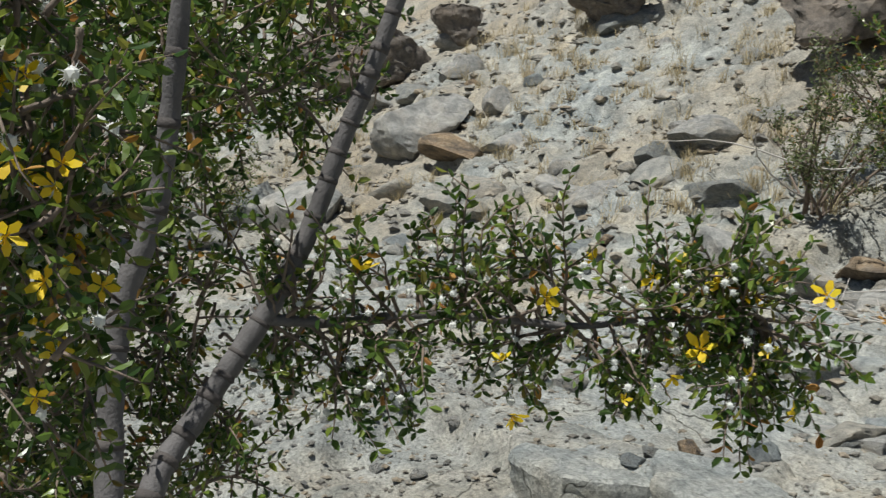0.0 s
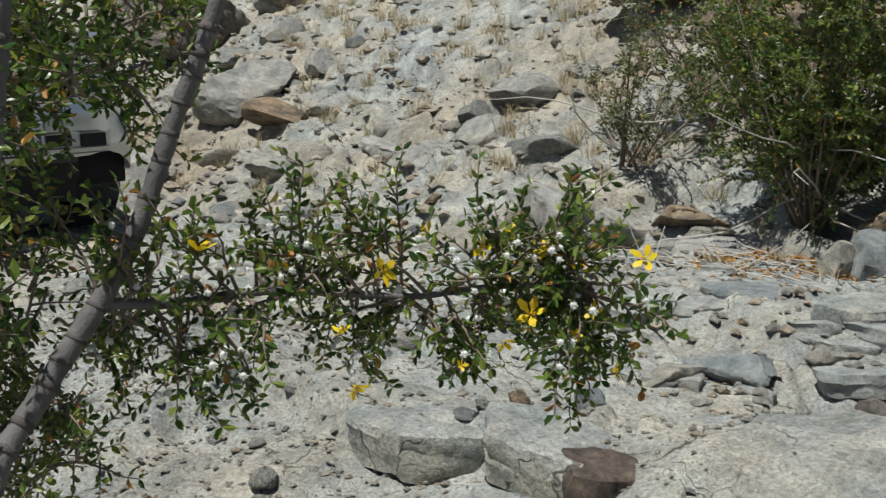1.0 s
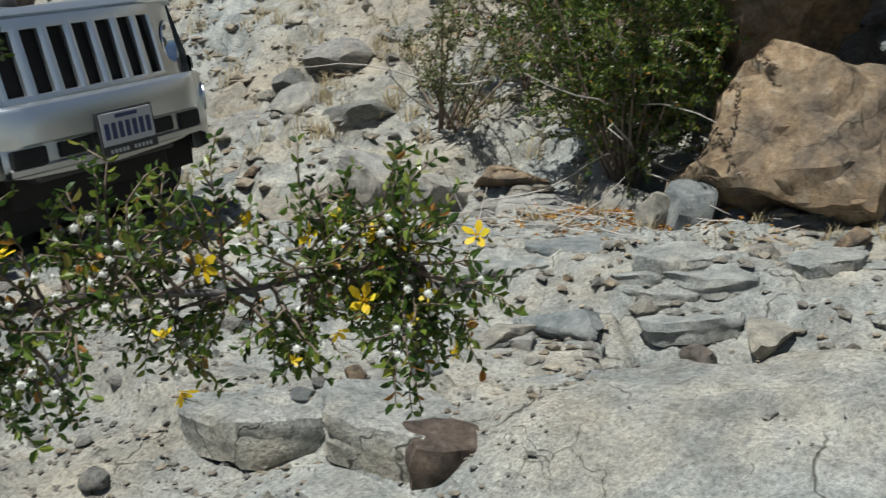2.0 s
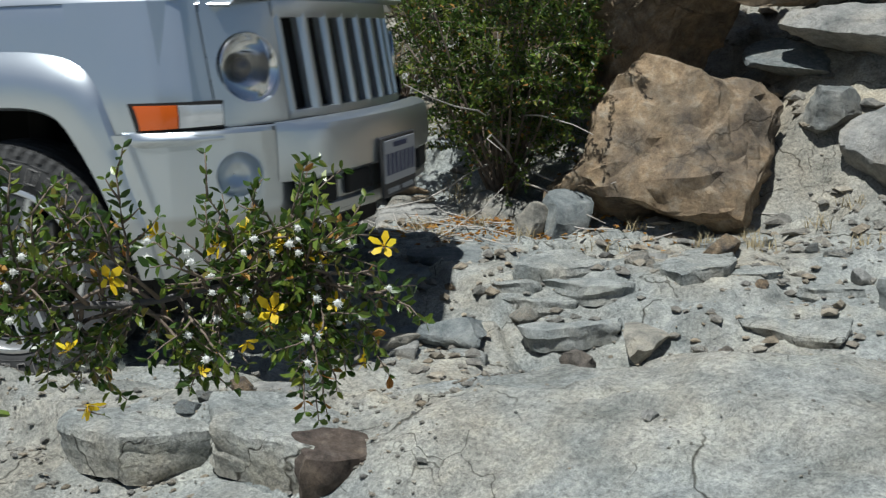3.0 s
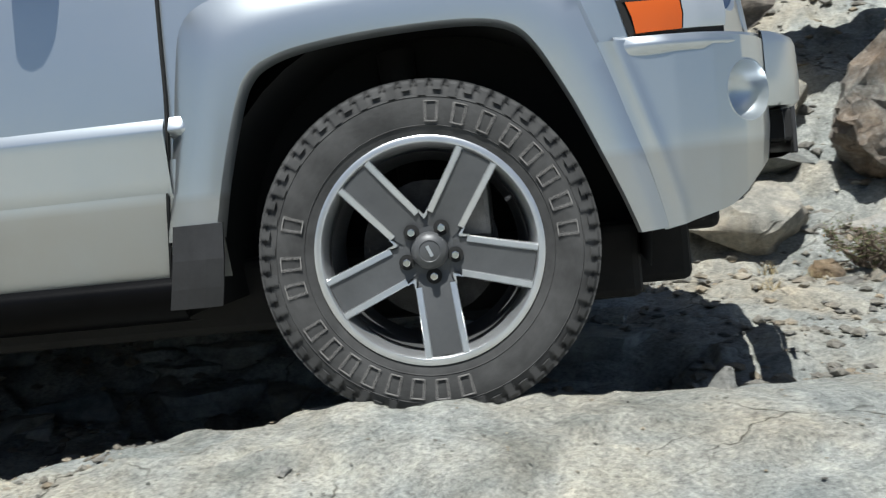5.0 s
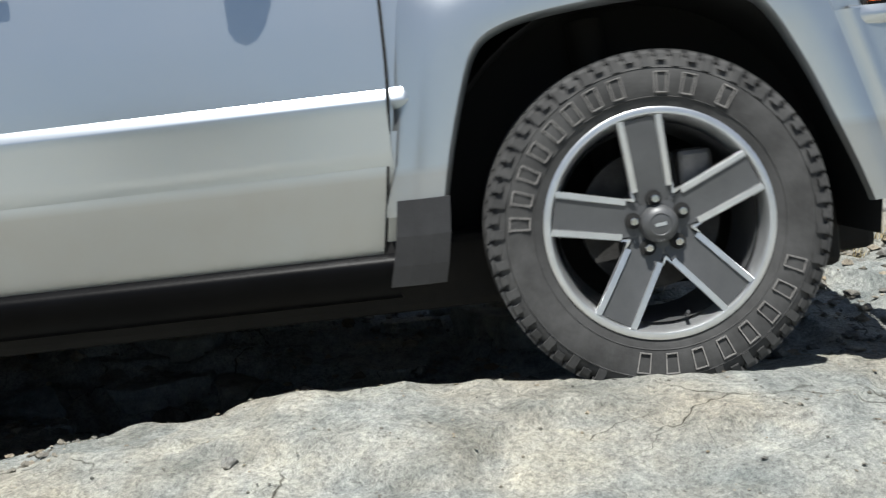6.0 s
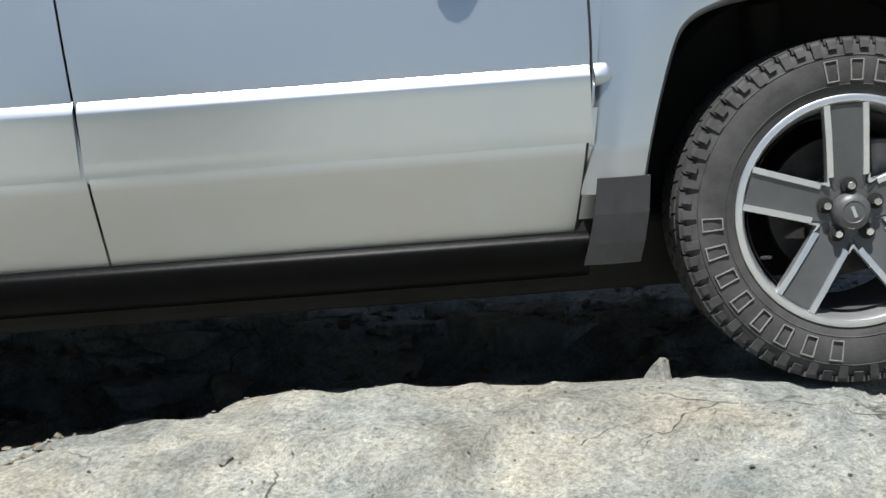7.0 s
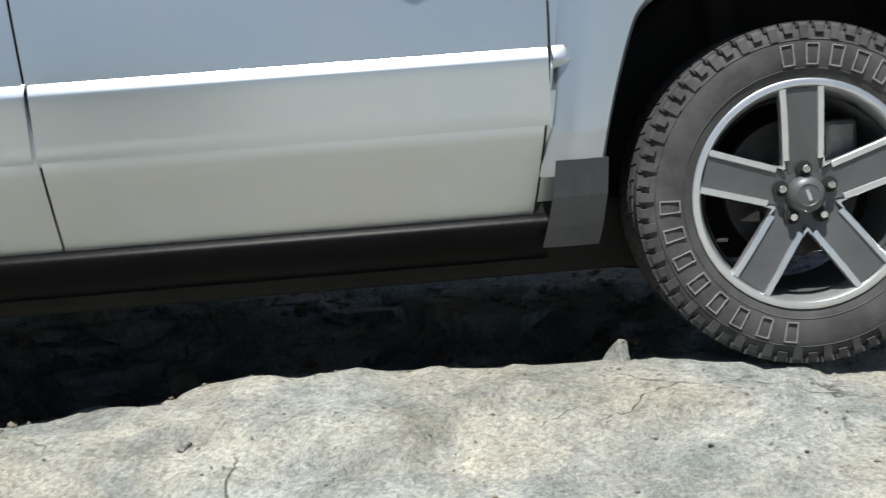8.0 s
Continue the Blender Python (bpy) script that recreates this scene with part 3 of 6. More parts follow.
slab("pointed_stone", 0.358, 2.33, 0.012, 0.07, 0.05, 0.075, 20, SLAB_STONE, "small pointed stone standing on the rock crest", 60, 4, (0, 0), 0.85)


def trail_ledges():
    """Overlapping flat ledges broken out of the trail."""
    rng = np.random.default_rng(404)
    for k in range(34):
        x, y = rng.uniform(-2.1, 0.3), rng.uniform(2.85, 4.5)
        w = rng.uniform(0.14, 0.42)
        slab("flat_rock", x, y, -0.02 - 0.02 * rng.random(), w, w * rng.uniform(0.45, 0.8), rng.uniform(0.06, 0.1), rng.uniform(-30, 30), (GROUND, GROUND, SLATE_STONE, GROUND)[k % 4],
             "weathered grey ledge broken out of the trail", 500 + k, int(rng.integers(5, 8)), (rng.uniform(-6, 6), rng.uniform(-6, 6)), 0.0, "ledges in the trail")


trail_ledges()


def loose_stones():
    """Separate stones strewn over slope and trail."""
    rng = np.random.default_rng(77)
    protos = []
    for k, me in enumerate(ROCKS):
        me.materials.append((STONE, SLAB_STONE, STONE, BLUE_STONE, STONE, SLAB_STONE, BROWN_STONE, STONE)[k])
    count = 0
    while count < 285:
        if count < 190:
            x, y = rng.uniform(-9.0, 1.8), 4.5 + 5.5 * rng.random() ** 1.5
            size = 0.08 + 0.42 * rng.random() ** 2.4
            if x > -1.5 and y < 5.2:
                continue
            label, group = "angular grey stone lying on the rubble slope", "stones on the slope"
        elif count < 250:
            x, y = rng.uniform(-5.5, -0.3), rng.uniform(2.6, 4.4)
            size = 0.05 + 0.11 * rng.random() ** 2
            label, group = "broken grey stone lying on the trail", "stones on the trail"
        else:
            x, y = rng.uniform(-3.4, -1.2), rng.uniform(1.3, 2.4)
            size = 0.04 + 0.06 * rng.random() ** 2
            label, group = "broken grey stone lying beside the trail", "stones by the trail"
        ob = new("stone", ROCKS[int(rng.integers(8))])
        flat = rng.uniform(0.4, 0.8)
        ob.matrix_world = pose(x, y, on_ground(x, y) + size * flat * (-0.06 if count < 190 else 0.1), rng.uniform(-14, 14), rng.uniform(-14, 14), rng.uniform(0, 360)) @ Matrix.Diagonal((size * rng.uniform(0.9, 1.5), size * rng.uniform(0.7, 1.1), size * flat, 1))
        tagged(ob, label, "stone", group)
        count += 1


loose_stones()


def gravel(name, mat, label, n, area, sizes, seed, edge=0.0, lift=0.2):
    """Small chips of stone as one sheet of stuff."""
    rng = np.random.default_rng(seed)
    base = np.array([(1, 0, 0), (-1, 0, 0), (0, 1, 0), (0, -1, 0), (0, 0, 1), (0, 0, -0.7), (0.6, 0.6, 0.6), (-0.6, 0.5, 0.55), (0.5, -0.6, 0.5), (-0.55, -0.6, 0.5)])
    tris = [(4, 6, 7), (4, 7, 9), (4, 9, 8), (4, 8, 6), (6, 0, 2), (6, 2, 7), (7, 2, 1), (7, 1, 9), (9, 1, 3), (9, 3, 8), (8, 3, 0), (8, 0, 6), (0, 5, 2), (2, 5, 1), (1, 5, 3), (3, 5, 0)]
    x0, x1, y0, y1 = area
    x, y = rng.uniform(x0, x1, n), rng.uniform(y0, y1, n)
    keep = fbm(x * 1.1, y * 1.1, seed, 3) + 0.25 * rng.random(n) > edge
    x, y = x[keep], y[keep]
    n = len(x)
    z = ground_height(x, y)
    s = sizes[0] + (sizes[1] - sizes[0]) * rng.random(n) ** 3.2
    an = rng.uniform(0, 2 * np.pi, n)
    v = base[None] * rng.uniform(0.6, 1.25, (n, 10, 3)) * np.stack([s * rng.uniform(0.8, 1.5, n), s * rng.uniform(0.7, 1.1, n), s * rng.uniform(0.35, 0.8, n)], 1)[:, None]
    c, sn = np.cos(an)[:, None], np.sin(an)[:, None]
    v = np.stack([v[..., 0] * c - v[..., 1] * sn, v[..., 0] * sn + v[..., 1] * c, v[..., 2]], -1) + np.stack([x, y, z + s * lift], 1)[:, None]
    faces = (np.array(tris)[None] + 10 * np.arange(n)[:, None, None]).reshape(-1, 3)
    ob = mesh_object(name, v.reshape(-1, 3).tolist(), faces.tolist(), mat)
    tagged(ob, label, "gravel", kind="stuff")


def chip_material():
    m = rock_material("stone_chips", (0.15, 0.14, 0.123), (0.245, 0.23, 0.203), (0.36, 0.342, 0.306), (0.3, 0.25, 0.19), 0.2, scale=3.0)
    geo = m.node_tree.nodes.new("ShaderNodeNewGeometry")
    tint = ramp(m, geo.outputs["Random Per Island"], [(0.0, (0.75, 0.77, 0.8)), (0.5, (1.0, 1.0, 0.98)), (0.8, (1.15, 1.02, 0.85)), (1.0, (1.5, 1.48, 1.42))]).outputs["Color"]
    b = m.node_tree.nodes["Principled BSDF"]
    old = b.inputs["Base Color"].links[0].from_socket
    link(m, mix(m, 1.0, old, tint, "MULTIPLY"), b.inputs["Base Color"])
    return m


CHIPS = chip_material()
gravel("hillside_rubble", CHIPS, "loose angular rubble covering the hillside", 16000, (-11, 4, 4.3, 11), (0.008, 0.065), 201, -0.12, -0.05)
gravel("trail_rubble", CHIPS, "broken stones and chips along the trail", 7500, (-7, 1.6, 2.5, 4.7), (0.004, 0.032), 202, -0.02)
gravel("near_gravel", CHIPS, "fine gravel on the bare rock beside the trail", 9500, (-4, -0.9, 1.1, 2.6), (0.002, 0.014), 203, -0.04)
gravel("rock_grit", CHIPS, "scattered grit on the rock shelf", 2600, (-1.0, 1.6, 1.5, 2.9), (0.0012, 0.006), 204, 0.12)


# ---- plants ----
class Foliage:
    """Collects leaves, twigs, blossoms and seed tufts of one plant, in its own space."""

    def __init__(self, origin, seed):
        self.o, self.rng = Vector(origin), random.Random(seed)
        self.leaf, self.twig, self.fuzz, self.dry = ([], []), ([], []), ([], []), ([], [])
        self.blossoms = []

    def put(self, store, verts, faces):
        b = len(store[0])
        store[0].extend(tuple(Vector(v) - self.o) for v in verts)
        store[1].extend(tuple(i + b for i in f) for f in faces)

    def direction(self, d, spread):
        r = self.rng
        return (d + Vector((r.gauss(0, spread), r.gauss(0, spread), r.gauss(0, spread)))).normalized()

    def leaf_at(self, p, d, size, store=None):
        r = self.rng
        side = d.cross(Vector((r.gauss(0, 1), r.gauss(0, 1), r.gauss(0, 1)))).normalized()
        up = side.cross(d) * size * r.uniform(0.05, 0.25)
        w = size * r.uniform(0.2, 0.27)
        v = [p, p + d * size * 0.35 + side * w + up, p + d * size * 0.75 + side * w * 0.8 + up, p + d * size, p + d * size * 0.72 - side * w * 0.8 + up, p + d * size * 0.35 - side * w + up, p + d * size * 0.5]
        self.put(store or self.leaf, v, [(0, 6, 1), (1, 6, 2), (2, 6, 3), (3, 6, 4), (4, 6, 5), (5, 6, 0)])

    def twig_at(self, p, d, length, leaf=0.011, radius=0.0012, gap=0.0085, droop=0.0, dry=0.03):
        r = self.rng
        pts, n = [p.copy()], max(3, int(length / 0.018))
        q = p.copy()
        for _ in range(n):
            d = (d + Vector((r.gauss(0, 0.16), r.gauss(0, 0.16), r.gauss(0, 0.16) - droop))).normalized()
            q = q + d * length / n
            pts.append(q.copy())
        self.put(self.twig, *tube_data(pts, [radius * (1 - 0.6 * i / n) for i in range(n + 1)], 4))
        steps = int(length / gap)
        for k in range(1, steps + 1):
            t = k / steps * n
            i = min(int(t), n - 1)
            at = pts[i].lerp(pts[i + 1], t - i)
            axis_ = (pts[i + 1] - pts[i]).normalized()
            side = axis_.cross(Vector((r.gauss(0, 1), r.gauss(0, 1), r.gauss(0, 1)))).normalized()
            for sgn in (-1, 1):
                self.leaf_at(at, (axis_ * 0.7 + side * sgn).normalized(), leaf * r.uniform(0.6, 1.15), self.dry if r.random() < dry else None)
        return pts

    def blossom(self, p, size, d=None):
        r = self.rng
        d = d or self.direction(Vector((0.2, -0.7, 0.5)), 0.6)
        petal = ([], [])
        self.blossoms.append(petal)
        a = d.orthogonal().normalized()
        b = d.cross(a)
        for k in range(5):
            an = 2 * math.pi * (k + r.uniform(-0.12, 0.12)) / 5
            u = a * math.cos(an) + b * math.sin(an)
            w = (d.cross(u) + d * r.gauss(0, 0.5)).normalized()
            cup = d * size * r.uniform(0.1, 0.9)
            v = [p + u * size * 0.08, p + u * size * 0.55 + w * size * 0.3 + cup * 0.6, p + u * size + w * size * 0.14 + cup, p + u * size - w * size * 0.14 + cup, p + u * size * 0.55 - w * size * 0.3 + cup * 0.6]
            self.put(petal, v, [(0, 1, 2, 3, 4)])
        for k in range(5):
            u = self.direction(d, 0.4)
            self.put(petal, *tube_data([p, p + u * size * 0.5], [size * 0.05, size * 0.06], 3))

    def tuft(self, p, size):
        r = self.rng
        bm = bmesh.new()
        bmesh.ops.create_icosphere(bm, subdivisions=1, radius=size * 0.62)
        v = [x.co + p for x in bm.verts]
        f = [[w.index for w in fc.verts] for fc in bm.faces]
        bm.free()
        self.put(self.fuzz, v, f)
        for _ in range(26):
            d = self.direction(Vector((0, 0, 0.01)), 1.0)
            s = d.orthogonal().normalized() * size * 0.07
            self.put(self.fuzz, [p + d * size * 0.5 + s, p + d * size * 0.5 - s, p + d * size * r.uniform(0.9, 1.15)], [(0, 1, 2)])

    def build(self, parent, leaf_mat=None, stuff=True):
        for store, nm, mat, lab in ((self.twig, "fine_branching", TWIG, ""), (self.leaf, "foliage", leaf_mat or LEAF, "small waxy green leaves"), (self.fuzz, "seed_fuzz", FUZZ, "white fuzzy seed balls"), (self.dry, "withered_foliage", DRY_LEAF, "withered orange leaves")):
            if store[0]:
                ob = mesh_object(nm, store[0], store[1], mat, nm == "fine_branching", parent, lab)
                ob["kind"] = "stuff"
        for store in self.blossoms:
            mesh_object("blossom", store[0], store[1], PETAL, False, parent, "yellow five-petalled blossom")


BASE = Vector((-0.86, 0.36, on_ground(-0.86, 0.36) - 0.02))
BUSH = new("creosote_bush")
tagged(BUSH, "flowering desert bush with grey stems, yellow blossoms and white seed tufts", "bush")
BUSH.matrix_world = Matrix.Translation(BASE)


def stem(points, r0, r1, rings=0.0, name="stem"):
    line = smooth_line([p - BASE for p in points], 10)
    n = len(line)
    radii = [(r0 + (r1 - r0) * i / (n - 1)) * (1 + 0.06 * math.sin(i * 2.1) + 0.04 * math.sin(i * 0.9)) for i in range(n)]
    ob = mesh_object(name, *tube_data(line, radii, 12), BARK, True, BUSH, "grey jointed stem")
    if rings:
        travelled, rng = 0.0, random.Random(5)
        for i in range(1, n):
            travelled += (line[i] - line[i - 1]).length
            if travelled > rings:
                travelled = rng.uniform(-0.3, 0.3) * rings
                d = (line[i] - line[i - 1]).normalized()
                w = rng.uniform(0.002, 0.0045)
                v, f = tube_data([line[i] - d * w, line[i] - d * w * 0.3, line[i] + d * w], [radii[i] * 1.0, radii[i] * 1.13, radii[i] * 1.01], 12)
                mesh_object("stem_ring", v, f, BARK_RING, True, ob)
    return line


def near_bush():
    f = Foliage(BASE, 4)
    r = f.rng
    root = BASE + Vector((0, 0, 0))
    s1 = stem([root, polar(-65.5, -33, 0.98), polar(-63.3, -21.4, 1.0), polar(-60.4, -16.7, 1.02), polar(-57.0, -11.9, 1.03), polar(-55.2, -8.5, 1.03), polar(-53.6, -4.2, 1.03), polar(-52.2, -0.8, 1.03), polar(-50.7, 3.5, 1.04), polar(-49.2, 9.0, 1.05)], 0.0115, 0.0068, 0.024)
    s2 = stem([root, polar(-66.0, -34, 0.9), polar(-65.0, -21.2, 0.9), polar(-64.6, -15.0, 0.9), polar(-63.9, -11.3, 0.9), polar(-62.4, -7.3, 0.9), polar(-61.7, -3.3, 0.9), polar(-60.9, 3.5, 0.9), polar(-60.3, 9.5, 0.92)], 0.0112, 0.0072, 0.05)
    s3 = stem([root, polar(-70.0, -25, 0.85), polar(-70.5, -12, 0.82), polar(-69.3, -3.6, 0.8), polar(-68.4, 3.0, 0.8), polar(-67.5, 9, 0.8)], 0.009, 0.005, 0.05)
    h = stem([polar(-57.6, -12.6, 1.03), polar(-53.7, -12.8, 1.04), polar(-49.4, -12.4, 1.04), polar(-45.5, -12.6, 1.03), polar(-41.9, -12.8, 1.03), polar(-38.0, -12.3, 1.03), polar(-34.5, -12.2, 1.03), polar(-32.8, -12.0, 1.03)], 0.0055, 0.0014, 0.05, "branch")
    out = lambda: Vector((r.gauss(0, 0.55), r.gauss(0, 0.55), r.gauss(0, 1.0))).normalized()

    def bough(p, d, length, sub, leaf=0.0125, dry=0.03, droop=0.0):
        """A side shoot with leafy twigs along it."""
        n = 6
        pts, q = [p], p
        for _ in range(n):
            d = (d + Vector((r.gauss(0, 0.2), r.gauss(0, 0.2), r.gauss(0, 0.2) - droop))).normalized()
            q = q + d * length / n
            pts.append(q)
        f.put(f.twig, *tube_data(pts, [0.0022 * (1 - 0.1 * i) for i in range(n + 1)], 5))
        for k in range(sub):
            i = r.randrange(1, n + 1)
            f.twig_at(pts[i], f.direction(d, 0.7), r.uniform(0.025, 0.06), leaf, dry=dry, droop=droop)
        f.twig_at(pts[-1], d, r.uniform(0.03, 0.06), leaf, dry=dry)
        return pts

    # the outstretched branch
    tips = []
    for k in range(88):
        u = r.random() ** 0.85
        i = int(u * (len(h) - 1))
        p = h[i] + BASE
        d = out()
        tall = 0.55 if u < 0.35 else 1.0
        pts = bough(p, d, r.uniform(0.02, 0.085), r.randint(3, 5) if u > 0.55 else r.randint(2, 3), droop=0.02)
        tips.append(pts[-1])
    for b0, e0 in ((-47.5, -12), (-46.8, -12), (-45.2, -12), (-43.8, -12.2), (-42.5, -12.2), (-48.8, -12), (-37, -12), (-34.8, -12), (-51, -12.5), (-53, -12.5)):
        p = polar(b0, e0, 1.02)
        pts = f.twig_at(p, Vector((r.gauss(0, 0.25), r.gauss(0, 0.25), 1)).normalized(), r.uniform(0.07, 0.105), 0.0125, 0.0018)
        for q in pts[2:]:
            f.twig_at(q, f.direction(Vector((0, 0, 0.6)), 0.7), r.uniform(0.02, 0.04), 0.0115)
    for b, e, s in ((-30.2, -10.7, 0.0125), (-33.5, -11.4, 0.0125), (-35.9, -13.6, 0.014), (-35.2, -10.4, 0.012), (-31.3, -16.3, 0.01), (-39.5, -16.2, 0.006), (-45.0, -17.2, 0.011), (-43.5, -11.5, 0.013), (-52.6, -10.3, 0.014), (-33.6, -14.6, 0.006),
                    (-38.3, -10.3, 0.011), (-41.2, -9.6, 0.01), (-36.9, -9.6, 0.009), (-32.7, -13.4, 0.009), (-45.6, -14.6, 0.009), (-48.5, -11.2, 0.009), (-37.2, -15.0, 0.009)):
        p = polar(b, e, 1.0)
        f.blossom(p, s)
        f.twig_at(p - Vector((0.02, -0.01, 0.01)), Vector((0.7, -0.2, 0.2)), 0.025, 0.009)
    for _ in range(130):
        t = r.choice(tips)
        f.tuft(t + (EYE - t).normalized() * r.uniform(0.0, 0.03) + Vector((r.gauss(0, 0.012), r.gauss(0, 0.012), r.gauss(0, 0.012))), r.uniform(0.0042, 0.0062))
    # foliage behind and round the stems
    for _ in range(125):
        b, e = r.uniform(-74, -53.5), r.uniform(-22, -9)
        if (b > -58 and e < -17) or (b > -62 and e > -10.2):
            continue
        bough(polar(b, e, r.uniform(1.05, 1.3)), out(), r.uniform(0.02, 0.07), r.randint(2, 4), 0.0115)
    for _ in range(80):
        bough(polar(r.uniform(-74, -61.5), r.uniform(-22, -10), r.uniform(0.98, 1.35)), out(), r.uniform(0.02, 0.07), r.randint(2, 4), 0.0125)
    # upper crown
    for _ in range(430):
        b = -76 + 23.5 * r.random() ** 1.25
        e = r.uniform(-5.5, 6.0) if b > -60 else r.uniform(-9, 6.0)
        if (b > -55.5 and e < -2.0) or (b > -61.5 and e < -3.2):
            continue
        bough(polar(b, e, r.uniform(1.0, 1.45)), out(), r.uniform(0.02, 0.07), r.randint(3, 4), 0.0135)
    # nearest shoots
    for _ in range(120):
        b, e = r.uniform(-75, -65.3), r.uniform(-15, 5.5)
        pts = bough(polar(b, e, r.uniform(0.6, 0.74)), out(), r.uniform(0.02, 0.06), r.randint(2, 3), 0.0115, 0.05)
        toward = (EYE - pts[-1]).normalized()
        if r.random() < 0.62:
            f.tuft(pts[-1] + toward * r.uniform(0.01, 0.035), r.uniform(0.005, 0.0072))
        if r.random() < 0.36:
            f.blossom(pts[-2] + toward * 0.03, r.uniform(0.0065, 0.0095), f.direction(toward, 0.4))
    f.build(BUSH)


near_bush()
LEAN_AXIS = Vector((-0.49, 0.87, 0.0))
BUSH_ROWS = [(t, Matrix.Translation(BASE) @ Matrix.Rotation(radians(a_), 4, LEAN_AXIS)) for t, a_ in
             ((0.0, 0.5), (0.5, 1.7), (1.0, 1.2), (1.5, 1.6), (2.0, 0.8), (2.6, 0.8), (3.5, 1.2), (4.0, 0.6), (5.2, 0.4), (8.0, 0.2))]


def slope_bush(bearing, dist, width, height, shoots, seed, label, leaf=0.02, mat=None, dead=0, gap=0.02):
    x, y = spot(bearing, dist)
    base = Vector((x, y, on_ground(x, y) - 0.02))
    ob = new("desert_bush")
    ob.matrix_world = Matrix.Translation(base)
    tagged(ob, label, "bush")
    f = Foliage(base, seed)
    r = f.rng
    for k in range(max(4, shoots // 9)):
        an, ln = r.uniform(0, 2 * math.pi), r.uniform(0.7, 1.0)
        tip = base + Vector((math.cos(an) * width * 0.5 * ln, math.sin(an) * width * 0.4 * ln, height * r.uniform(0.55, 1.0)))
        mid = base.lerp(tip, 0.5) + Vector((r.gauss(0, 0.05), r.gauss(0, 0.05), r.uniform(0, 0.1)))
        line = smooth_line([base + Vector((r.gauss(0, 0.03), r.gauss(0, 0.03), 0)), mid, tip], 5)
        v, fc = tube_data([p - base for p in line], [0.009 * (1 - 0.075 * i) for i in range(len(line))], 6)
        mesh_object("stem", v, fc, TWIG, True, ob)
        for _ in range(9):
            i = r.randrange(3, len(line))
            p = line[i]
            pts = f.twig_at(p, f.direction(Vector((math.cos(an) * 0.5, math.sin(an) * 0.5, 0.4)), 0.7), r.uniform(0.1, 0.3) * height, leaf, 0.003, gap, dry=0.03)
            for _ in range(2):
                f.twig_at(r.choice(pts), f.direction(Vector((0, 0, 0.4)), 0.8), r.uniform(0.06, 0.16) * height, leaf, 0.002, gap, dry=0.03)
    for k in range(dead):
        an = r.uniform(-0.6, 3.7)
        d = Vector((math.cos(an), -abs(math.sin(an)) * 0.6, r.uniform(0.0, 0.4))).normalized()
        p0 = base + Vector((0, 0, height * r.uniform(0.05, 0.4)))
        line = [p0]
        for _ in range(6):
            d = (d + Vector((r.gauss(0, 0.22), r.gauss(0, 0.22), r.gauss(0, 0.2)))).normalized()
            line.append(line[-1] + d * width * 0.12)
        v, fc = tube_data([p - base for p in line], [0.006 * (1 - 0.12 * i) for i in range(7)], 5)
        mesh_object("dead_branch", v, fc, DEAD_TWIG, True, ob, "bleached dead branch")
    f.build(ob, mat or FAR_LEAF)
    return ob


slope_bush(-21.3, 5.2, 1.1, 1.25, 330, 31, "dense dark green desert bush rooted between boulders", 0.026, LEAF, dead=7, gap=0.013)
slope_bush(-30.0, 6.1, 1.2, 0.75, 100, 32, "sparse olive desert bush on the slope", 0.027, FAR_LEAF, dead=3, gap=0.02)
slope_bush(-26.0, 6.3, 0.9, 0.7, 75, 33, "sparse dusty desert bush on the slope", 0.025, FAR_LEAF, dead=2, gap=0.02)
slope_bush(-60.0, 8.7, 1.1, 0.8, 90, 34, "green desert bush beside hillside boulders", 0.024, LEAF)
slope_bush(-66.0, 8.0, 1.6, 1.6, 120, 35, "tall dark green desert bush by the trail", 0.024, LEAF)
slope_bush(-36.5, 10.5, 1.0, 0.6, 60, 36, "small green bush high on the slope", 0.026, FAR_LEAF)
slope_bush(15.2, 4.62, 0.36, 0.2, 220, 37, "low grey-green herb growing in a rock crack", 0.014, FAR_LEAF)
slope_bush(1.8, 4.95, 0.3, 0.16, 27, 38, "small green tuft among the rocks", 0.016, FAR_LEAF)
slope_bush(-6.0, 6.2, 0.7, 0.5, 50, 39, "green bush hanging over a boulder", 0.022, LEAF)


def dry_grass(name, label, tufts, area, length, seed):
    rng = random.Random(seed)
    verts, faces = [], []
    for _ in range(tufts):
        x, y = rng.uniform(area[0], area[1]), rng.uniform(area[2], area[3])
        z = on_ground(x, y)
        for _ in range(rng.randint(14, 34)):
            an, ln = rng.uniform(0, 2 * math.pi), length * rng.uniform(0.5, 1.1)
            lean = rng.uniform(0.15, 0.9)
            p = Vector((x + rng.gauss(0, 0.03), y + rng.gauss(0, 0.03), z - 0.005))
            d = Vector((math.cos(an) * lean, math.sin(an) * lean, 1)).normalized()
            s = Vector((-math.sin(an), math.cos(an), 0)) * 0.0022
            b = len(verts)
            verts += [p - s, p + s, p + d * ln * 0.6 + s * 0.7, p + d * ln * 0.6 - s * 0.7, p + d * ln + Vector((math.cos(an), math.sin(an), -0.3)) * ln * 0.2]
            faces += [(b, b + 1, b + 2, b + 3), (b + 3, b + 2, b + 4)]
    tagged(mesh_object(name, verts, faces, STRAW), label, "grass", kind="stuff")


dry_grass("dry_grass", "bleached dry grass tufts scattered over the hillside", 430, (-8.5, -1.6, 4.9, 10), 0.18, 61)
dry_grass("dry_grass", "dry straw caught at the foot of the boulders", 30, (-2.4, 1.6, 4.2, 4.7), 0.07, 62)



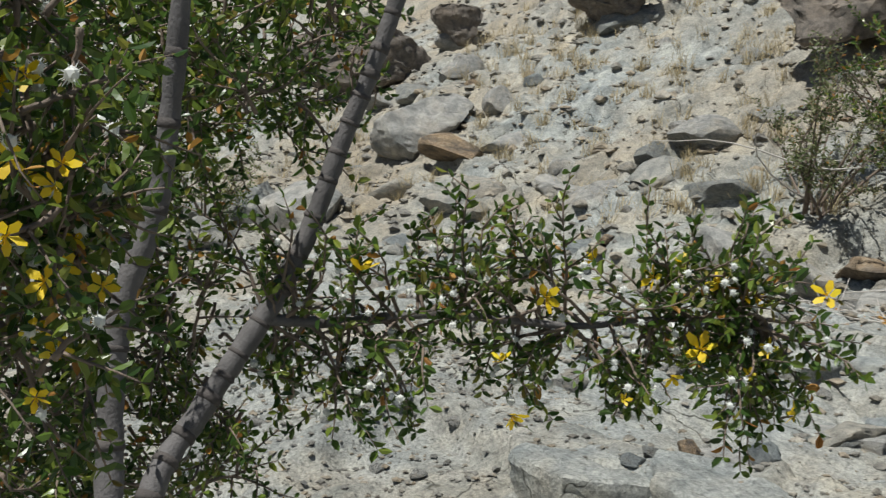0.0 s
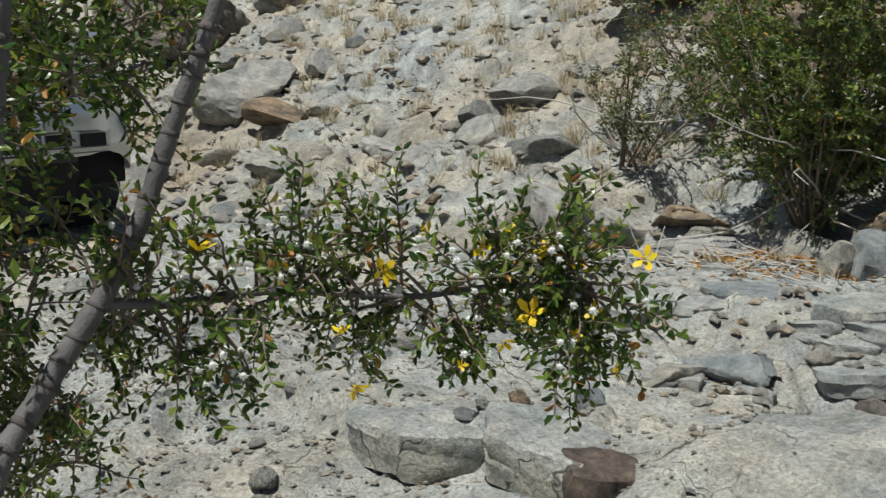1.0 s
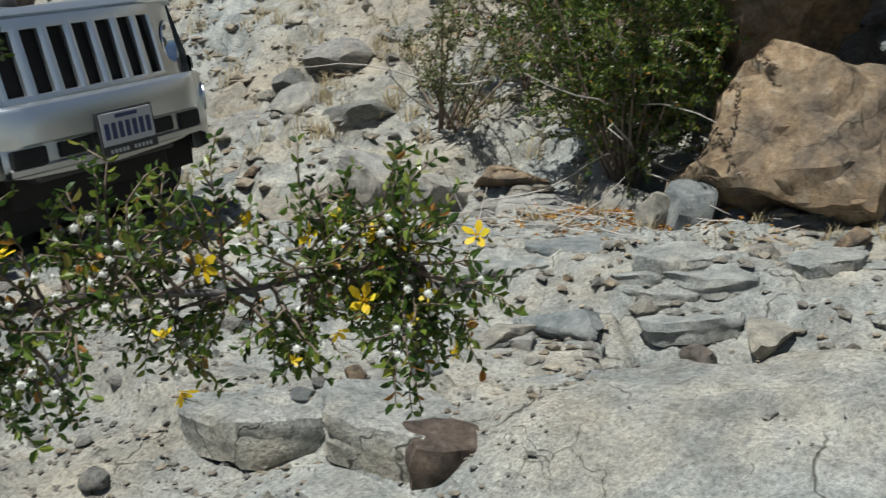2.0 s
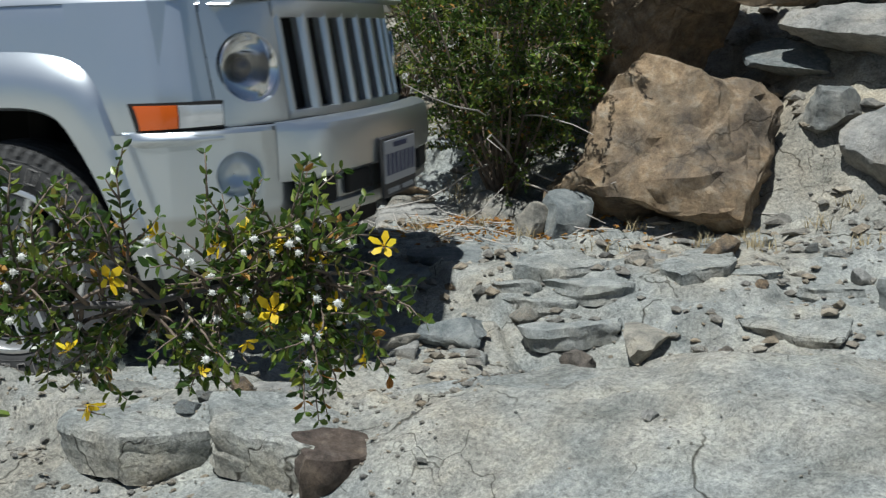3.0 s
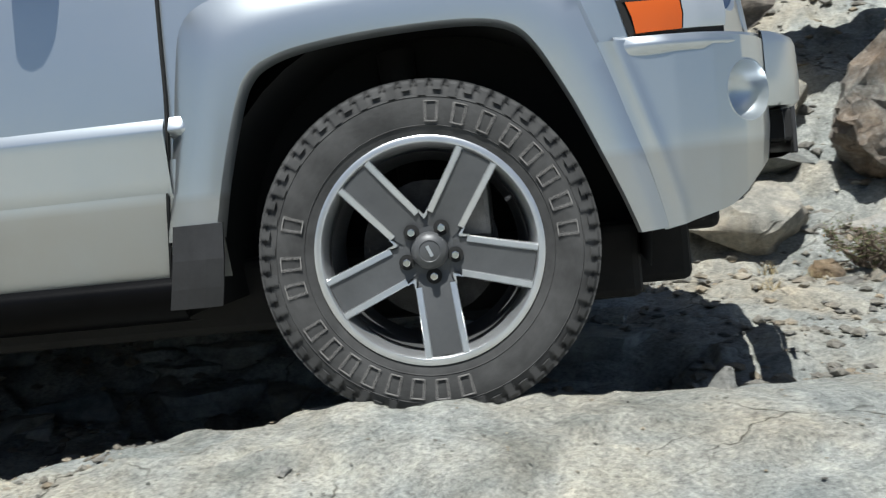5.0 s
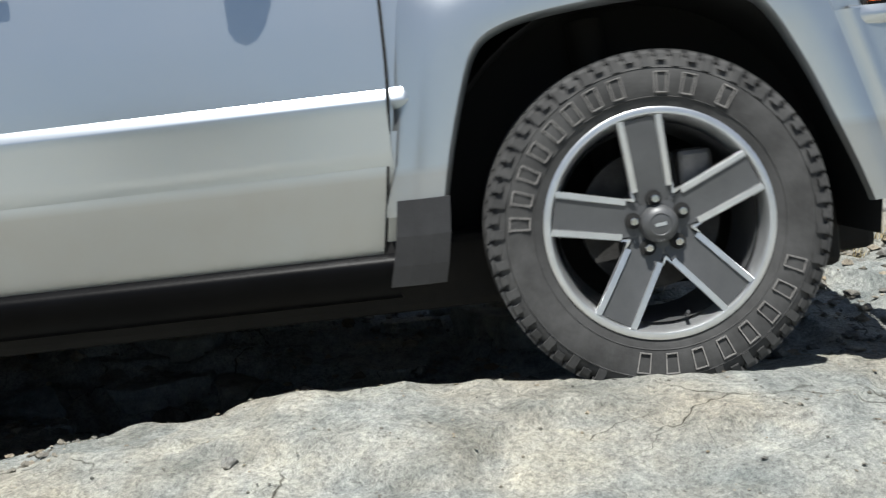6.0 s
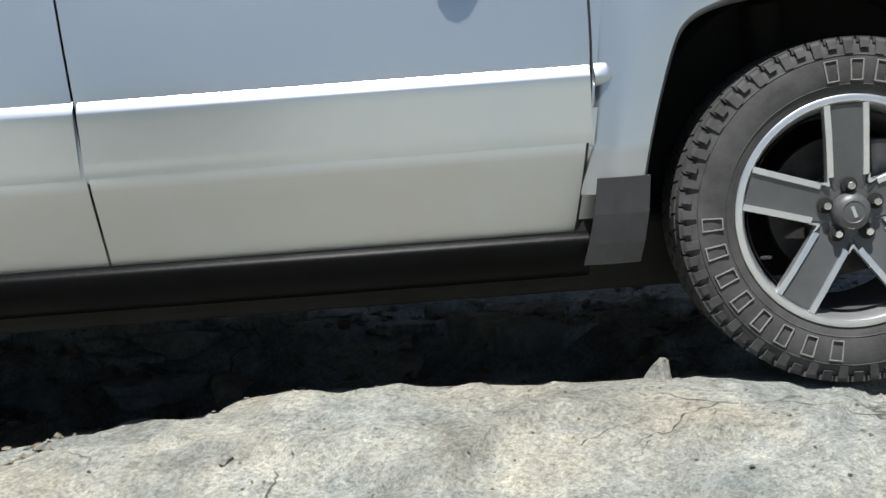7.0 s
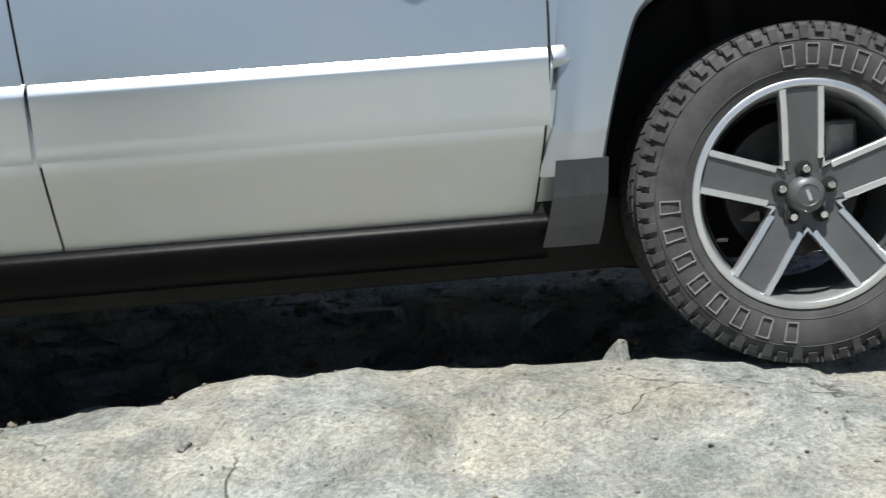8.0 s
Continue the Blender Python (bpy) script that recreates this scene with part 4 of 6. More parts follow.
def leaf_litter():
    """Fallen leaves and twigs under the dense bush."""
    f = Foliage((0, 0, 0), 91)
    r = f.rng
    for _ in range(900):
        x, y = r.gauss(-1.75, 0.28), r.gauss(4.5, 0.14)
        f.leaf_at(Vector((x, y, on_ground(x, y) + r.uniform(0.002, 0.018))), Vector((r.gauss(0, 1), r.gauss(0, 1), r.gauss(0, 0.15))).normalized(), r.uniform(0.012, 0.03), f.dry)
    for _ in range(70):
        x, y = r.gauss(-1.9, 0.45), r.gauss(4.45, 0.2)
        z = on_ground(x, y) + 0.012
        d = Vector((r.gauss(0, 1), r.gauss(0, 1), r.gauss(0, 0.08))).normalized()
        f.put(f.twig, *tube_data([Vector((x, y, z)), Vector((x, y, z)) + d * r.uniform(0.05, 0.2), Vector((x, y, z)) + d * 0.25 + Vector((r.gauss(0, 0.03), r.gauss(0, 0.03), 0.02))], [0.003, 0.0025, 0.0015], 4))
    tagged(mesh_object("leaf_litter", *f.dry, DRY_LEAF), "rust-brown fallen leaves under a desert bush", "leaf litter", kind="stuff")
    tagged(mesh_object("fallen_twigs", *f.twig, DEAD_TWIG), "bleached fallen twigs under a desert bush", "twigs", kind="stuff")


leaf_litter()
# ---- the off-road car ----
def paint_material():
    m = material("silver_metallic_paint", (0.55, 0.6, 0.64), 0.28, 0.88, 0.3)
    tc = m.node_tree.nodes.new("ShaderNodeTexCoord")
    b = m.node_tree.nodes["Principled BSDF"]
    dust = noise_node(m, tc.outputs["Object"], 5.0, 6, 0.65)
    c = ramp(m, dust.outputs["Fac"], [(0.35, (0.61, 0.66, 0.70)), (0.75, (0.64, 0.675, 0.70))]).outputs["Color"]
    # road dust on the lower panels
    sep = m.node_tree.nodes.new("ShaderNodeSeparateXYZ")
    link(m, tc.outputs["Object"], sep.inputs[0])
    low = node(m, "ShaderNodeMapRange")
    for key, value in (("From Min", 0.525), ("From Max", 0.505), ("To Min", 0.0), ("To Max", 0.55)):
        low.inputs[key].default_value = value
    link(m, sep.outputs["Z"], low.inputs["Value"])
    film = m.node_tree.nodes.new("ShaderNodeMath")
    film.operation = "MULTIPLY"
    link(m, low.outputs["Result"], film.inputs[0])
    link(m, ramp(m, dust.outputs["Fac"], [(0.25, (0.75, 0.75, 0.75)), (0.75, (1, 1, 1))]).outputs["Color"], film.inputs[1])
    c = mix(m, film.outputs[0], c, (0.4, 0.37, 0.315))
    link(m, c, b.inputs["Base Color"])
    link(m, mix(m, film.outputs[0], (0.3, 0.3, 0.3), (0.55, 0.55, 0.55)), b.inputs["Roughness"])
    return m


PAINT = paint_material()
BLACK_PLASTIC = varied("black_plastic_cladding", (0.03, 0.03, 0.032), 0.55, 0.35, 9, amount=0.0015)
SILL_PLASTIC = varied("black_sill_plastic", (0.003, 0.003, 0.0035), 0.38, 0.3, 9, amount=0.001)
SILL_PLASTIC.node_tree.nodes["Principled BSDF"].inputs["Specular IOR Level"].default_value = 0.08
DISC_STEEL = varied("dull_brake_steel", (0.05, 0.048, 0.046), 0.6, 0.4, 20, metal=0.6)
BLACK = material("black_liner", (0.012, 0.012, 0.012), 0.9)
UNDERBODY = varied("dirty_underbody", (0.014, 0.013, 0.012), 0.85, 0.4, 6)
RUBBER = varied("dusty_tyre_rubber", (0.054, 0.0535, 0.053), 0.88, 0.45, 11, amount=0.002)
LETTER = varied("grey_letter_outline", (0.22, 0.21, 0.2), 0.75, 0.25, 30)
ALLOY = varied("machined_alloy", (0.74, 0.75, 0.76), 0.3, 0.08, 20, metal=0.85, amount=0.0005, strength=0.2)
ALLOY_GREY = varied("grey_painted_alloy", (0.1, 0.102, 0.105), 0.45, 0.15, 14, metal=0.3, amount=0.001, strength=0.2)
CHROME = material("chrome", (0.78, 0.78, 0.78), 0.1, 1.0)
STEEL = varied("brushed_steel", (0.2, 0.19, 0.18), 0.45, 0.3, 20, metal=0.8)
AMBER = material("amber_lens", (0.56, 0.1, 0.01), 0.18, 0.0, 0.6)
LENS = material("clear_lens", (0.62, 0.64, 0.66), 0.12, 0.5, 0.8)
GLASS = material("tinted_glass", (0.015, 0.018, 0.02), 0.04, 0.0, 0.3)
PLATE = material("white_plate", (0.42, 0.43, 0.45), 0.4)
PLATE_BLUE = material("dark_blue_print", (0.03, 0.045, 0.11), 0.5)
SEAM = material("panel_gap", (0.008, 0.008, 0.008), 0.9)

HUB = 0.355
DOOR_FRONT, DOOR_REAR = -0.565, -1.53


def side_y(z):
    """Half width of the body at a height."""
    return float(np.interp(z, [0.30, 0.345, 0.40, 0.46, 0.5, 0.515, 0.53, 0.6, 0.7, 0.82, 0.95, 1.05, 1.6], [0.793, 0.806, 0.8215, 0.8375, 0.848, 0.8515, 0.852, 0.852, 0.851, 0.845, 0.834, 0.82, 0.66]))


def sheet(points, thickness=0.0):
    """A grid of points (rows of rows) as a bmesh."""
    nu, nv = len(points), len(points[0])
    return bm_from([p for row in points for p in row], grid_faces(nu, nv))


def mirrored(points, side):
    return [[(p[0], p[1] * side, p[2]) for p in row] for row in points]


def thick_part(name, points, mat, parent, thickness=0.004, label="", smooth=True):
    ob = part(name, sheet(points), mat, parent, label, smooth)
    mod = ob.modifiers.new("thick", "SOLIDIFY")
    mod.thickness, mod.offset = thickness, 0
    if smooth:
        even = ob.modifiers.new("even", "WEIGHTED_NORMAL")
        even.weight = 100
    return ob


ARCH = [(-0.427, 0.07), (-0.424, 0.085), (-0.405, 0.17), (-0.380, 0.26), (-0.350, 0.348), (-0.330, 0.386), (-0.30, 0.412), (-0.24, 0.433), (-0.15, 0.446), (-0.05, 0.453), (0.05, 0.455),
        (0.13, 0.453), (0.19, 0.444), (0.232, 0.425), (0.262, 0.392), (0.295, 0.337), (0.335, 0.258), (0.375, 0.165), (0.41, 0.08), (0.432, 0.02), (0.44, -0.005)]
FLARE = [(-0.545, 0.07), (-0.543, 0.085), (-0.53, 0.17), (-0.512, 0.28), (-0.485, 0.43), (-0.45, 0.52), (-0.38, 0.558), (-0.28, 0.575), (-0.16, 0.588), (-0.05, 0.594), (0.06, 0.595),
         (0.16, 0.59), (0.24, 0.575), (0.30, 0.545), (0.345, 0.49), (0.375, 0.41), (0.41, 0.31), (0.445, 0.2), (0.475, 0.1), (0.492, 0.03), (0.498, 0.0)]


def corner(u, inset=0.0):
    """The plan line of the nose: u from 0 (wheel arch) to 1 (middle of the front), right side."""
    pts = [(0.30, -0.858), (0.42, -0.852), (0.52, -0.832), (0.60, -0.796), (0.665, -0.742), (0.715, -0.672), (0.748, -0.60), (0.775, -0.48), (0.80, -0.3), (0.815, 0.0)]
    lens = [0]
    for p, q in zip(pts, pts[1:]):
        lens.append(lens[-1] + math.hypot(q[0] - p[0], q[1] - p[1]))
    s = u * lens[-1]
    x, y = np.interp(s, lens, [p[0] for p in pts]), np.interp(s, lens, [p[1] for p in pts])
    return float(x) - inset * u, float(y) * (1 - inset)


def wheel(parent, side, name="wheel"):
    """A wheel whose outer face looks to -y. side -1: right, 1: left."""
    hub = part(name, wheel_barrel(), ALLOY_GREY, parent, "five-spoke alloy wheel with a dusty all-terrain tyre", True)
    # tyre: turned profile
    prof = [(0.222, -0.085), (0.232, -0.098), (0.236, -0.1), (0.246, -0.104), (0.262, -0.1085), (0.29, -0.1115), (0.315, -0.110), (0.333, -0.104), (0.345, -0.094), (0.35, -0.08),
            (0.351, -0.05), (0.351, 0.0), (0.351, 0.05), (0.35, 0.08), (0.338, 0.1), (0.3, 0.11), (0.25, 0.1), (0.222, 0.085)]
    seg = 96
    verts = [(r * math.cos(2 * math.pi * k / seg), y, r * math.sin(2 * math.pi * k / seg)) for k in range(seg) for r, y in prof]
    tyre = part("tyre", bm_from(verts, grid_faces(seg, len(prof), True)), RUBBER, hub, "dusty black all-terrain tyre", True)
    # tread blocks
    verts, faces = [], []

    def block(r0, r1, a0, a1, y0, y1, skew=0.0):
        b = len(verts)
        for r in (r0, r1):
            for an, yy in ((a0, y0), (a1, y0), (a1 + skew, y1), (a0 + skew, y1)):
                verts.append((r * math.cos(an), yy, r * math.sin(an)))
        faces.extend([(b + 4, b + 5, b + 6, b + 7), (b, b + 1, b + 5, b + 4), (b + 1, b + 2, b + 6, b + 5), (b + 2, b + 3, b + 7, b + 6), (b + 3, b, b + 4, b + 7)])
    n = 66
    for k in range(n):
        a0, da = 2 * math.pi * k / n, 2 * math.pi / n
        for row, (y0, y1) in enumerate(((-0.1015, -0.064), (-0.058, -0.02), (-0.015, 0.015), (0.02, 0.058), (0.064, 0.1))):
            o = (row % 2) * da * 0.5
            block(0.342, 0.3555 if row not in (0, 4) else 0.3538, a0 + o, a0 + o + da * 0.84, y0, y1, da * (0.18 if row % 2 else -0.18))
        long = 0.026 if k % 2 else 0.014
        for sgn in (-1,):
            b = len(verts)
            for r, yy in ((0.3525, -0.1), (0.345, -0.107), (0.345 - long, -0.1125), (0.345 - long, -0.105), (0.34, -0.09)):
                for an in (a0 + 0.12 * da, a0 + 0.68 * da):
                    verts.append((r * math.cos(an), yy, r * math.sin(an)))
            for q in range(3):
                faces.append((b + 2 * q, b + 2 * q + 1, b + 2 * q + 3, b + 2 * q + 2))
            faces.append((b, b + 2, b + 4, b + 6))
            faces.append((b + 1, b + 7, b + 5, b + 3))
    part("tread", bm_from(verts, faces), RUBBER, hub, "chunky tread blocks")
    # sidewall ribs
    for r in (0.2585, 0.3165):
        verts = []
        for k in range(seg):
            an = 2 * math.pi * k / seg
            for dr, dy in ((-0.0016, 0.0), (0, -0.0022), (0.0016, 0.0)):
                yy = float(np.interp(r, [0.246, 0.262, 0.29, 0.315, 0.333], [-0.104, -0.1085, -0.1115, -0.110, -0.104])) + 0.0005
                verts.append(((r + dr) * math.cos(an), yy + dy, (r + dr) * math.sin(an)))
        part("sidewall_rib", bm_from(verts, grid_faces(seg, 3, True)), RUBBER, hub)
    # outlined raised bars where the tyre carries its writing: clockwise degrees seen from outside
    for start, count, step in ((118.5, 8, 11.4), (282.5, 8, 10.1), (11.5, 2, 11.0), (38.5, 1, 0.0)):
        for k in range(count):
            an = radians(90 - (start + step * k) + 0)
            verts, faces = [], []
            w, h, t = 0.0185, 0.029, 0.0028
            o = [(-w, -h), (w, -h), (w, h), (-w, h)]
            inner = [(-w + t, -h + t), (w - t, -h + t), (w - t, h - t), (-w + t, h - t)]
            rc = 0.2875
            for y0 in (-0.1105, -0.1137):
                for px, pz in [(q[0] * 0.72, q[1] * 0.75) for q in o] + [(q[0] * 0.68, q[1] * 0.74) for q in inner]:
                    r = rc + pz
                    aa = an - px / rc
                    verts.append((r * math.cos(aa), y0, r * math.sin(aa)))
            for q in range(4):
                p2 = (q + 1) % 4
                faces += [(8 + q, 8 + p2, 12 + p2, 12 + q), (q, p2, 8 + p2, 8 + q), (4 + p2, 4 + q, 12 + q, 12 + p2)]
            part("letter_bar", bm_from(verts, faces), LETTER, hub)
    # rim lip
    prof = [(0.2385, -0.098), (0.2385, -0.1045), (0.234, -0.107), (0.225, -0.106), (0.2205, -0.1), (0.217, -0.085), (0.209, -0.06), (0.205, -0.02)]
    verts = [(r * math.cos(2 * math.pi * k / seg), y, r * math.sin(2 * math.pi * k / seg)) for k in range(seg) for r, y in prof]
    part("rim", bm_from(verts, grid_faces(seg, len(prof), True)), ALLOY, hub, "bright machined rim lip", True)
    # spokes: a broad grey band with two bright edges each
    for k in range(5):
        an = 2 * math.pi * k / 5
        turn = Matrix.Rotation(-an, 4, "Y")
        bm = bmesh.new()
        rows = []
        for r, w, yy in ((0.045, 0.03, -0.083), (0.075, 0.0385, -0.088), (0.12, 0.0395, -0.094), (0.17, 0.0405, -0.099), (0.2185, 0.0415, -0.1015)):
            rows.append([(-w, yy + 0.035, r), (-w, yy, r), (-w * 0.75, yy + 0.001, r), (w * 0.75, yy + 0.001, r), (w, yy, r), (w, yy + 0.035, r)])
        bm2 = sheet(rows)
        bmesh.ops.transform(bm2, matrix=turn, verts=bm2.verts)
        part("spoke", bm2, ALLOY_GREY, hub, "", True)
        bm.free()
        for sx in (-1, 1):
            rows = []
            for r, w, yy in ((0.0725, 0.0385, -0.0905), (0.085, 0.039, -0.0925), (0.12, 0.0395, -0.0972), (0.17, 0.0405, -0.1022), (0.2195, 0.0418, -0.1048)):
                rows.append([(sx * (w + 0.004), yy + 0.02, r), (sx * (w + 0.004), yy + 0.001, r), (sx * (w + 0.003), yy, r), (sx * (w - 0.0085), yy, r), (sx * (w - 0.01), yy + 0.006, r)])
            bm2 = sheet(rows)
            bmesh.ops.transform(bm2, matrix=turn, verts=bm2.verts)
            part("spoke_edge", bm2, ALLOY, hub, "", True)
        # bright bridge between neighbouring spokes near the hub
        rows = []
        for q in range(9):
            b = an + radians(-36 - 6 + q * 12 / 8)
            dip = 0.012 * math.cos((q - 4) / 4 * math.pi / 2)
            rows.append([(math.sin(b) * (rr - dip), yy, math.cos(b) * (rr - dip)) for rr, yy in ((0.089, -0.07), (0.0885, -0.092), (0.080, -0.0915), (0.078, -0.083))])
        part("spoke_edge", sheet(rows), ALLOY, hub, "", True)
        bm = bmesh.new()
        b = an + radians(0)
        add_cylinder(bm, 0.0115, 0.022, Matrix.Translation((math.sin(b) * 0.0535, -0.097, math.cos(b) * 0.0535)) @ Matrix.Rotation(radians(90), 4, "X"), 6, 0.0085)
        part("lug_nut", bm, CHROME, hub, "", False, 0.0015)
        bm = bmesh.new()
        add_cylinder(bm, 0.0165, 0.006, Matrix.Translation((math.sin(b) * 0.0535, -0.0885, math.cos(b) * 0.0535)) @ Matrix.Rotation(radians(90), 4, "X"), 18)
        part("lug_seat", bm, BLACK, hub)
    prof = [(0.0, -0.112), (0.012, -0.1118), (0.021, -0.1105), (0.0225, -0.112), (0.024, -0.1115), (0.032, -0.108), (0.038, -0.1), (0.0395, -0.085)]
    verts = [(r * math.cos(2 * math.pi * k / 32), y, r * math.sin(2 * math.pi * k / 32)) for k in range(32) for r, y in prof]
    cap = part("hub_cap", bm_from(verts, grid_faces(32, len(prof), True)), ALLOY_GREY, hub, "grey domed hub cap", True)
    bm = bmesh.new()
    add_box(bm, 0, -0.1125, 0, 0.024, 0.0012, 0.007)
    part("emblem", bm, ALLOY, hub, "plain raised badge")
    bm = bmesh.new()
    add_cylinder(bm, 0.004, 0.03, Matrix.Translation((0.02, -0.09, -0.194)) @ Matrix.Rotation(radians(70), 4, "X"), 8)
    part("valve", bm, BLACK_PLASTIC, hub)
    return hub


def wheel_barrel():
    """Inner barrel and hub centre."""
    seg = 64
    prof = [(0.05, -0.082), (0.072, -0.081), (0.074, -0.06), (0.075, 0.03), (0.1, 0.045), (0.19, 0.06), (0.203, 0.03), (0.206, -0.05), (0.206, -0.075)]
    verts = [(r * math.cos(2 * math.pi * k / seg), y, r * math.sin(2 * math.pi * k / seg)) for k in range(seg) for r, y in prof[:4]]
    bm = bm_from(verts, grid_faces(seg, 4, True))
    base = [bm.verts.new((r * math.cos(2 * math.pi * k / seg), y, r * math.sin(2 * math.pi * k / seg))) for k in range(seg) for r, y in prof[5:]]
    n = len(prof) - 5
    for i in range(seg):
        for j in range(n - 1):
            k = (i + 1) % seg
            bm.faces.new([base[i * n + j], base[k * n + j], base[k * n + j + 1], base[i * n + j + 1]])
    disc = [bm.verts.new((0.05 * math.cos(2 * math.pi * k / seg), -0.0825, 0.05 * math.sin(2 * math.pi * k / seg))) for k in range(seg)]
    bm.faces.new(disc)
    return bm


def flare_part(parent, side, cx, name, sign=1):
    """The flared lip round a wheel opening centred at cx. sign -1 turns it front to back."""
    rows = []
    for (ax, _, az), (fx, _, fz) in zip(smooth_line([(p, 0, q) for p, q in ARCH], 4), smooth_line([(p, 0, q) for p, q in FLARE], 4)):
        mx, mz = (ax * 0.55 + fx * 0.45), (az * 0.55 + fz * 0.45)
        qx, qz = (ax * 0.3 + fx * 0.7), (az * 0.3 + fz * 0.7)
        out = 0.878
        if sign * ax > 0.2 and sign > 0:
            out = 0.878 - 0.10 * max(0.0, ax - 0.28)
        inner = side_y(max(0.35, fz + HUB)) - 0.006
        k = min(1.0, max(0.0, (ax - 0.2) / 0.1)) if sign > 0 else 0.0
        out -= 0.006 * k
        rows.append([(cx + sign * x, side * y, HUB + z) for x, y, z in (
            (ax * 0.992, 0.835, az * 0.992), (ax, out - 0.014, az), (ax + (mx - ax) * 0.12, out - 0.004, az + (mz - az) * 0.12), (mx, out, mz), (qx, out - 0.011 + 0.008 * k, qz), (fx, out - 0.036 + 0.026 * k, fz),
            (fx + (fx - ax) * 0.1, min(inner, out - 0.045 + 0.025 * k), fz + (fz - az) * 0.1))])
    return part(name, sheet(rows), PAINT, parent, "", True)


def strip(name, path, profile, mat, parent, label="", smooth=True):
    """Sweeps a profile of (out, up) offsets along a path of (x, y, z) with outward direction (ox, oy)."""
    rows = [[(x + ox * o, y + oy * o, z + u) for o, u in profile] for (x, y, z, ox, oy) in path]
    return part(name, sheet(rows), mat, parent, label, smooth)


def fender(parent, side):
    """Front fender between flare, door gap, bonnet and bumper."""
    rows = []
    for (fx, fz) in FLARE[1:15]:
        z = fz + HUB
        if fx < -0.40:
            ox, oz = -0.561, z
        else:
            ox, oz = fx, 1.09
        row = []
        for t in np.linspace(0, 1, 9):
            x, zz = fx + (ox - fx) * t, z + (oz - z) * t
            if fx < -0.40:
                zz = z + (min(1.09, z + 0.0) - z) * t
            wide = side_y(zz) - 0.008
            if x > 0.2:
                wide -= 0.22 * (x - 0.2) ** 2 + 0.03 * (x - 0.2)
            row.append((x, side * wide, zz))
        rows.append(row)
    ob = part("fender", sheet(rows), PAINT, parent, "", True)
    # upper rear corner of the fender behind the flare
    rows = [[(x, side * (side_y(z) - 0.008), z) for z in np.linspace(HUB + 0.5, 1.09, 8)] for x in np.linspace(-0.561, -0.36, 6)]
    part("fender", sheet(rows), PAINT, parent, "", True)
    rows = [[(x, side * (side_y(z) - 0.004), z) for z in np.linspace(0.34, 0.60, 8)] for x in np.linspace(-0.561, -0.43, 5)]
    part("fender", sheet(rows), PAINT, parent, "", True)
    # nose side of the fender above the lamp
    rows = []
    for u in np.linspace(0.0, 0.275, 18):
        x, y = corner(u)
        rows.append([(x - 0.012 - 0.16 * max(0, z - 0.83), y * side * (-1) * (0.985 - 0.16 * max(0, z - 0.83)), z) for z in np.linspace(0.735, 1.085, 14)])
    part("fender", sheet(rows), PAINT, parent, "", True)
    return ob


NOSE_U = np.linspace(0, 1, 200)
NOSE_X = [corner(u)[0] for u in NOSE_U]


def arc_u(x):
    """The place on the nose line, from 0 to 1, at which it has that x."""
    return float(np.interp(x, NOSE_X, NOSE_U))


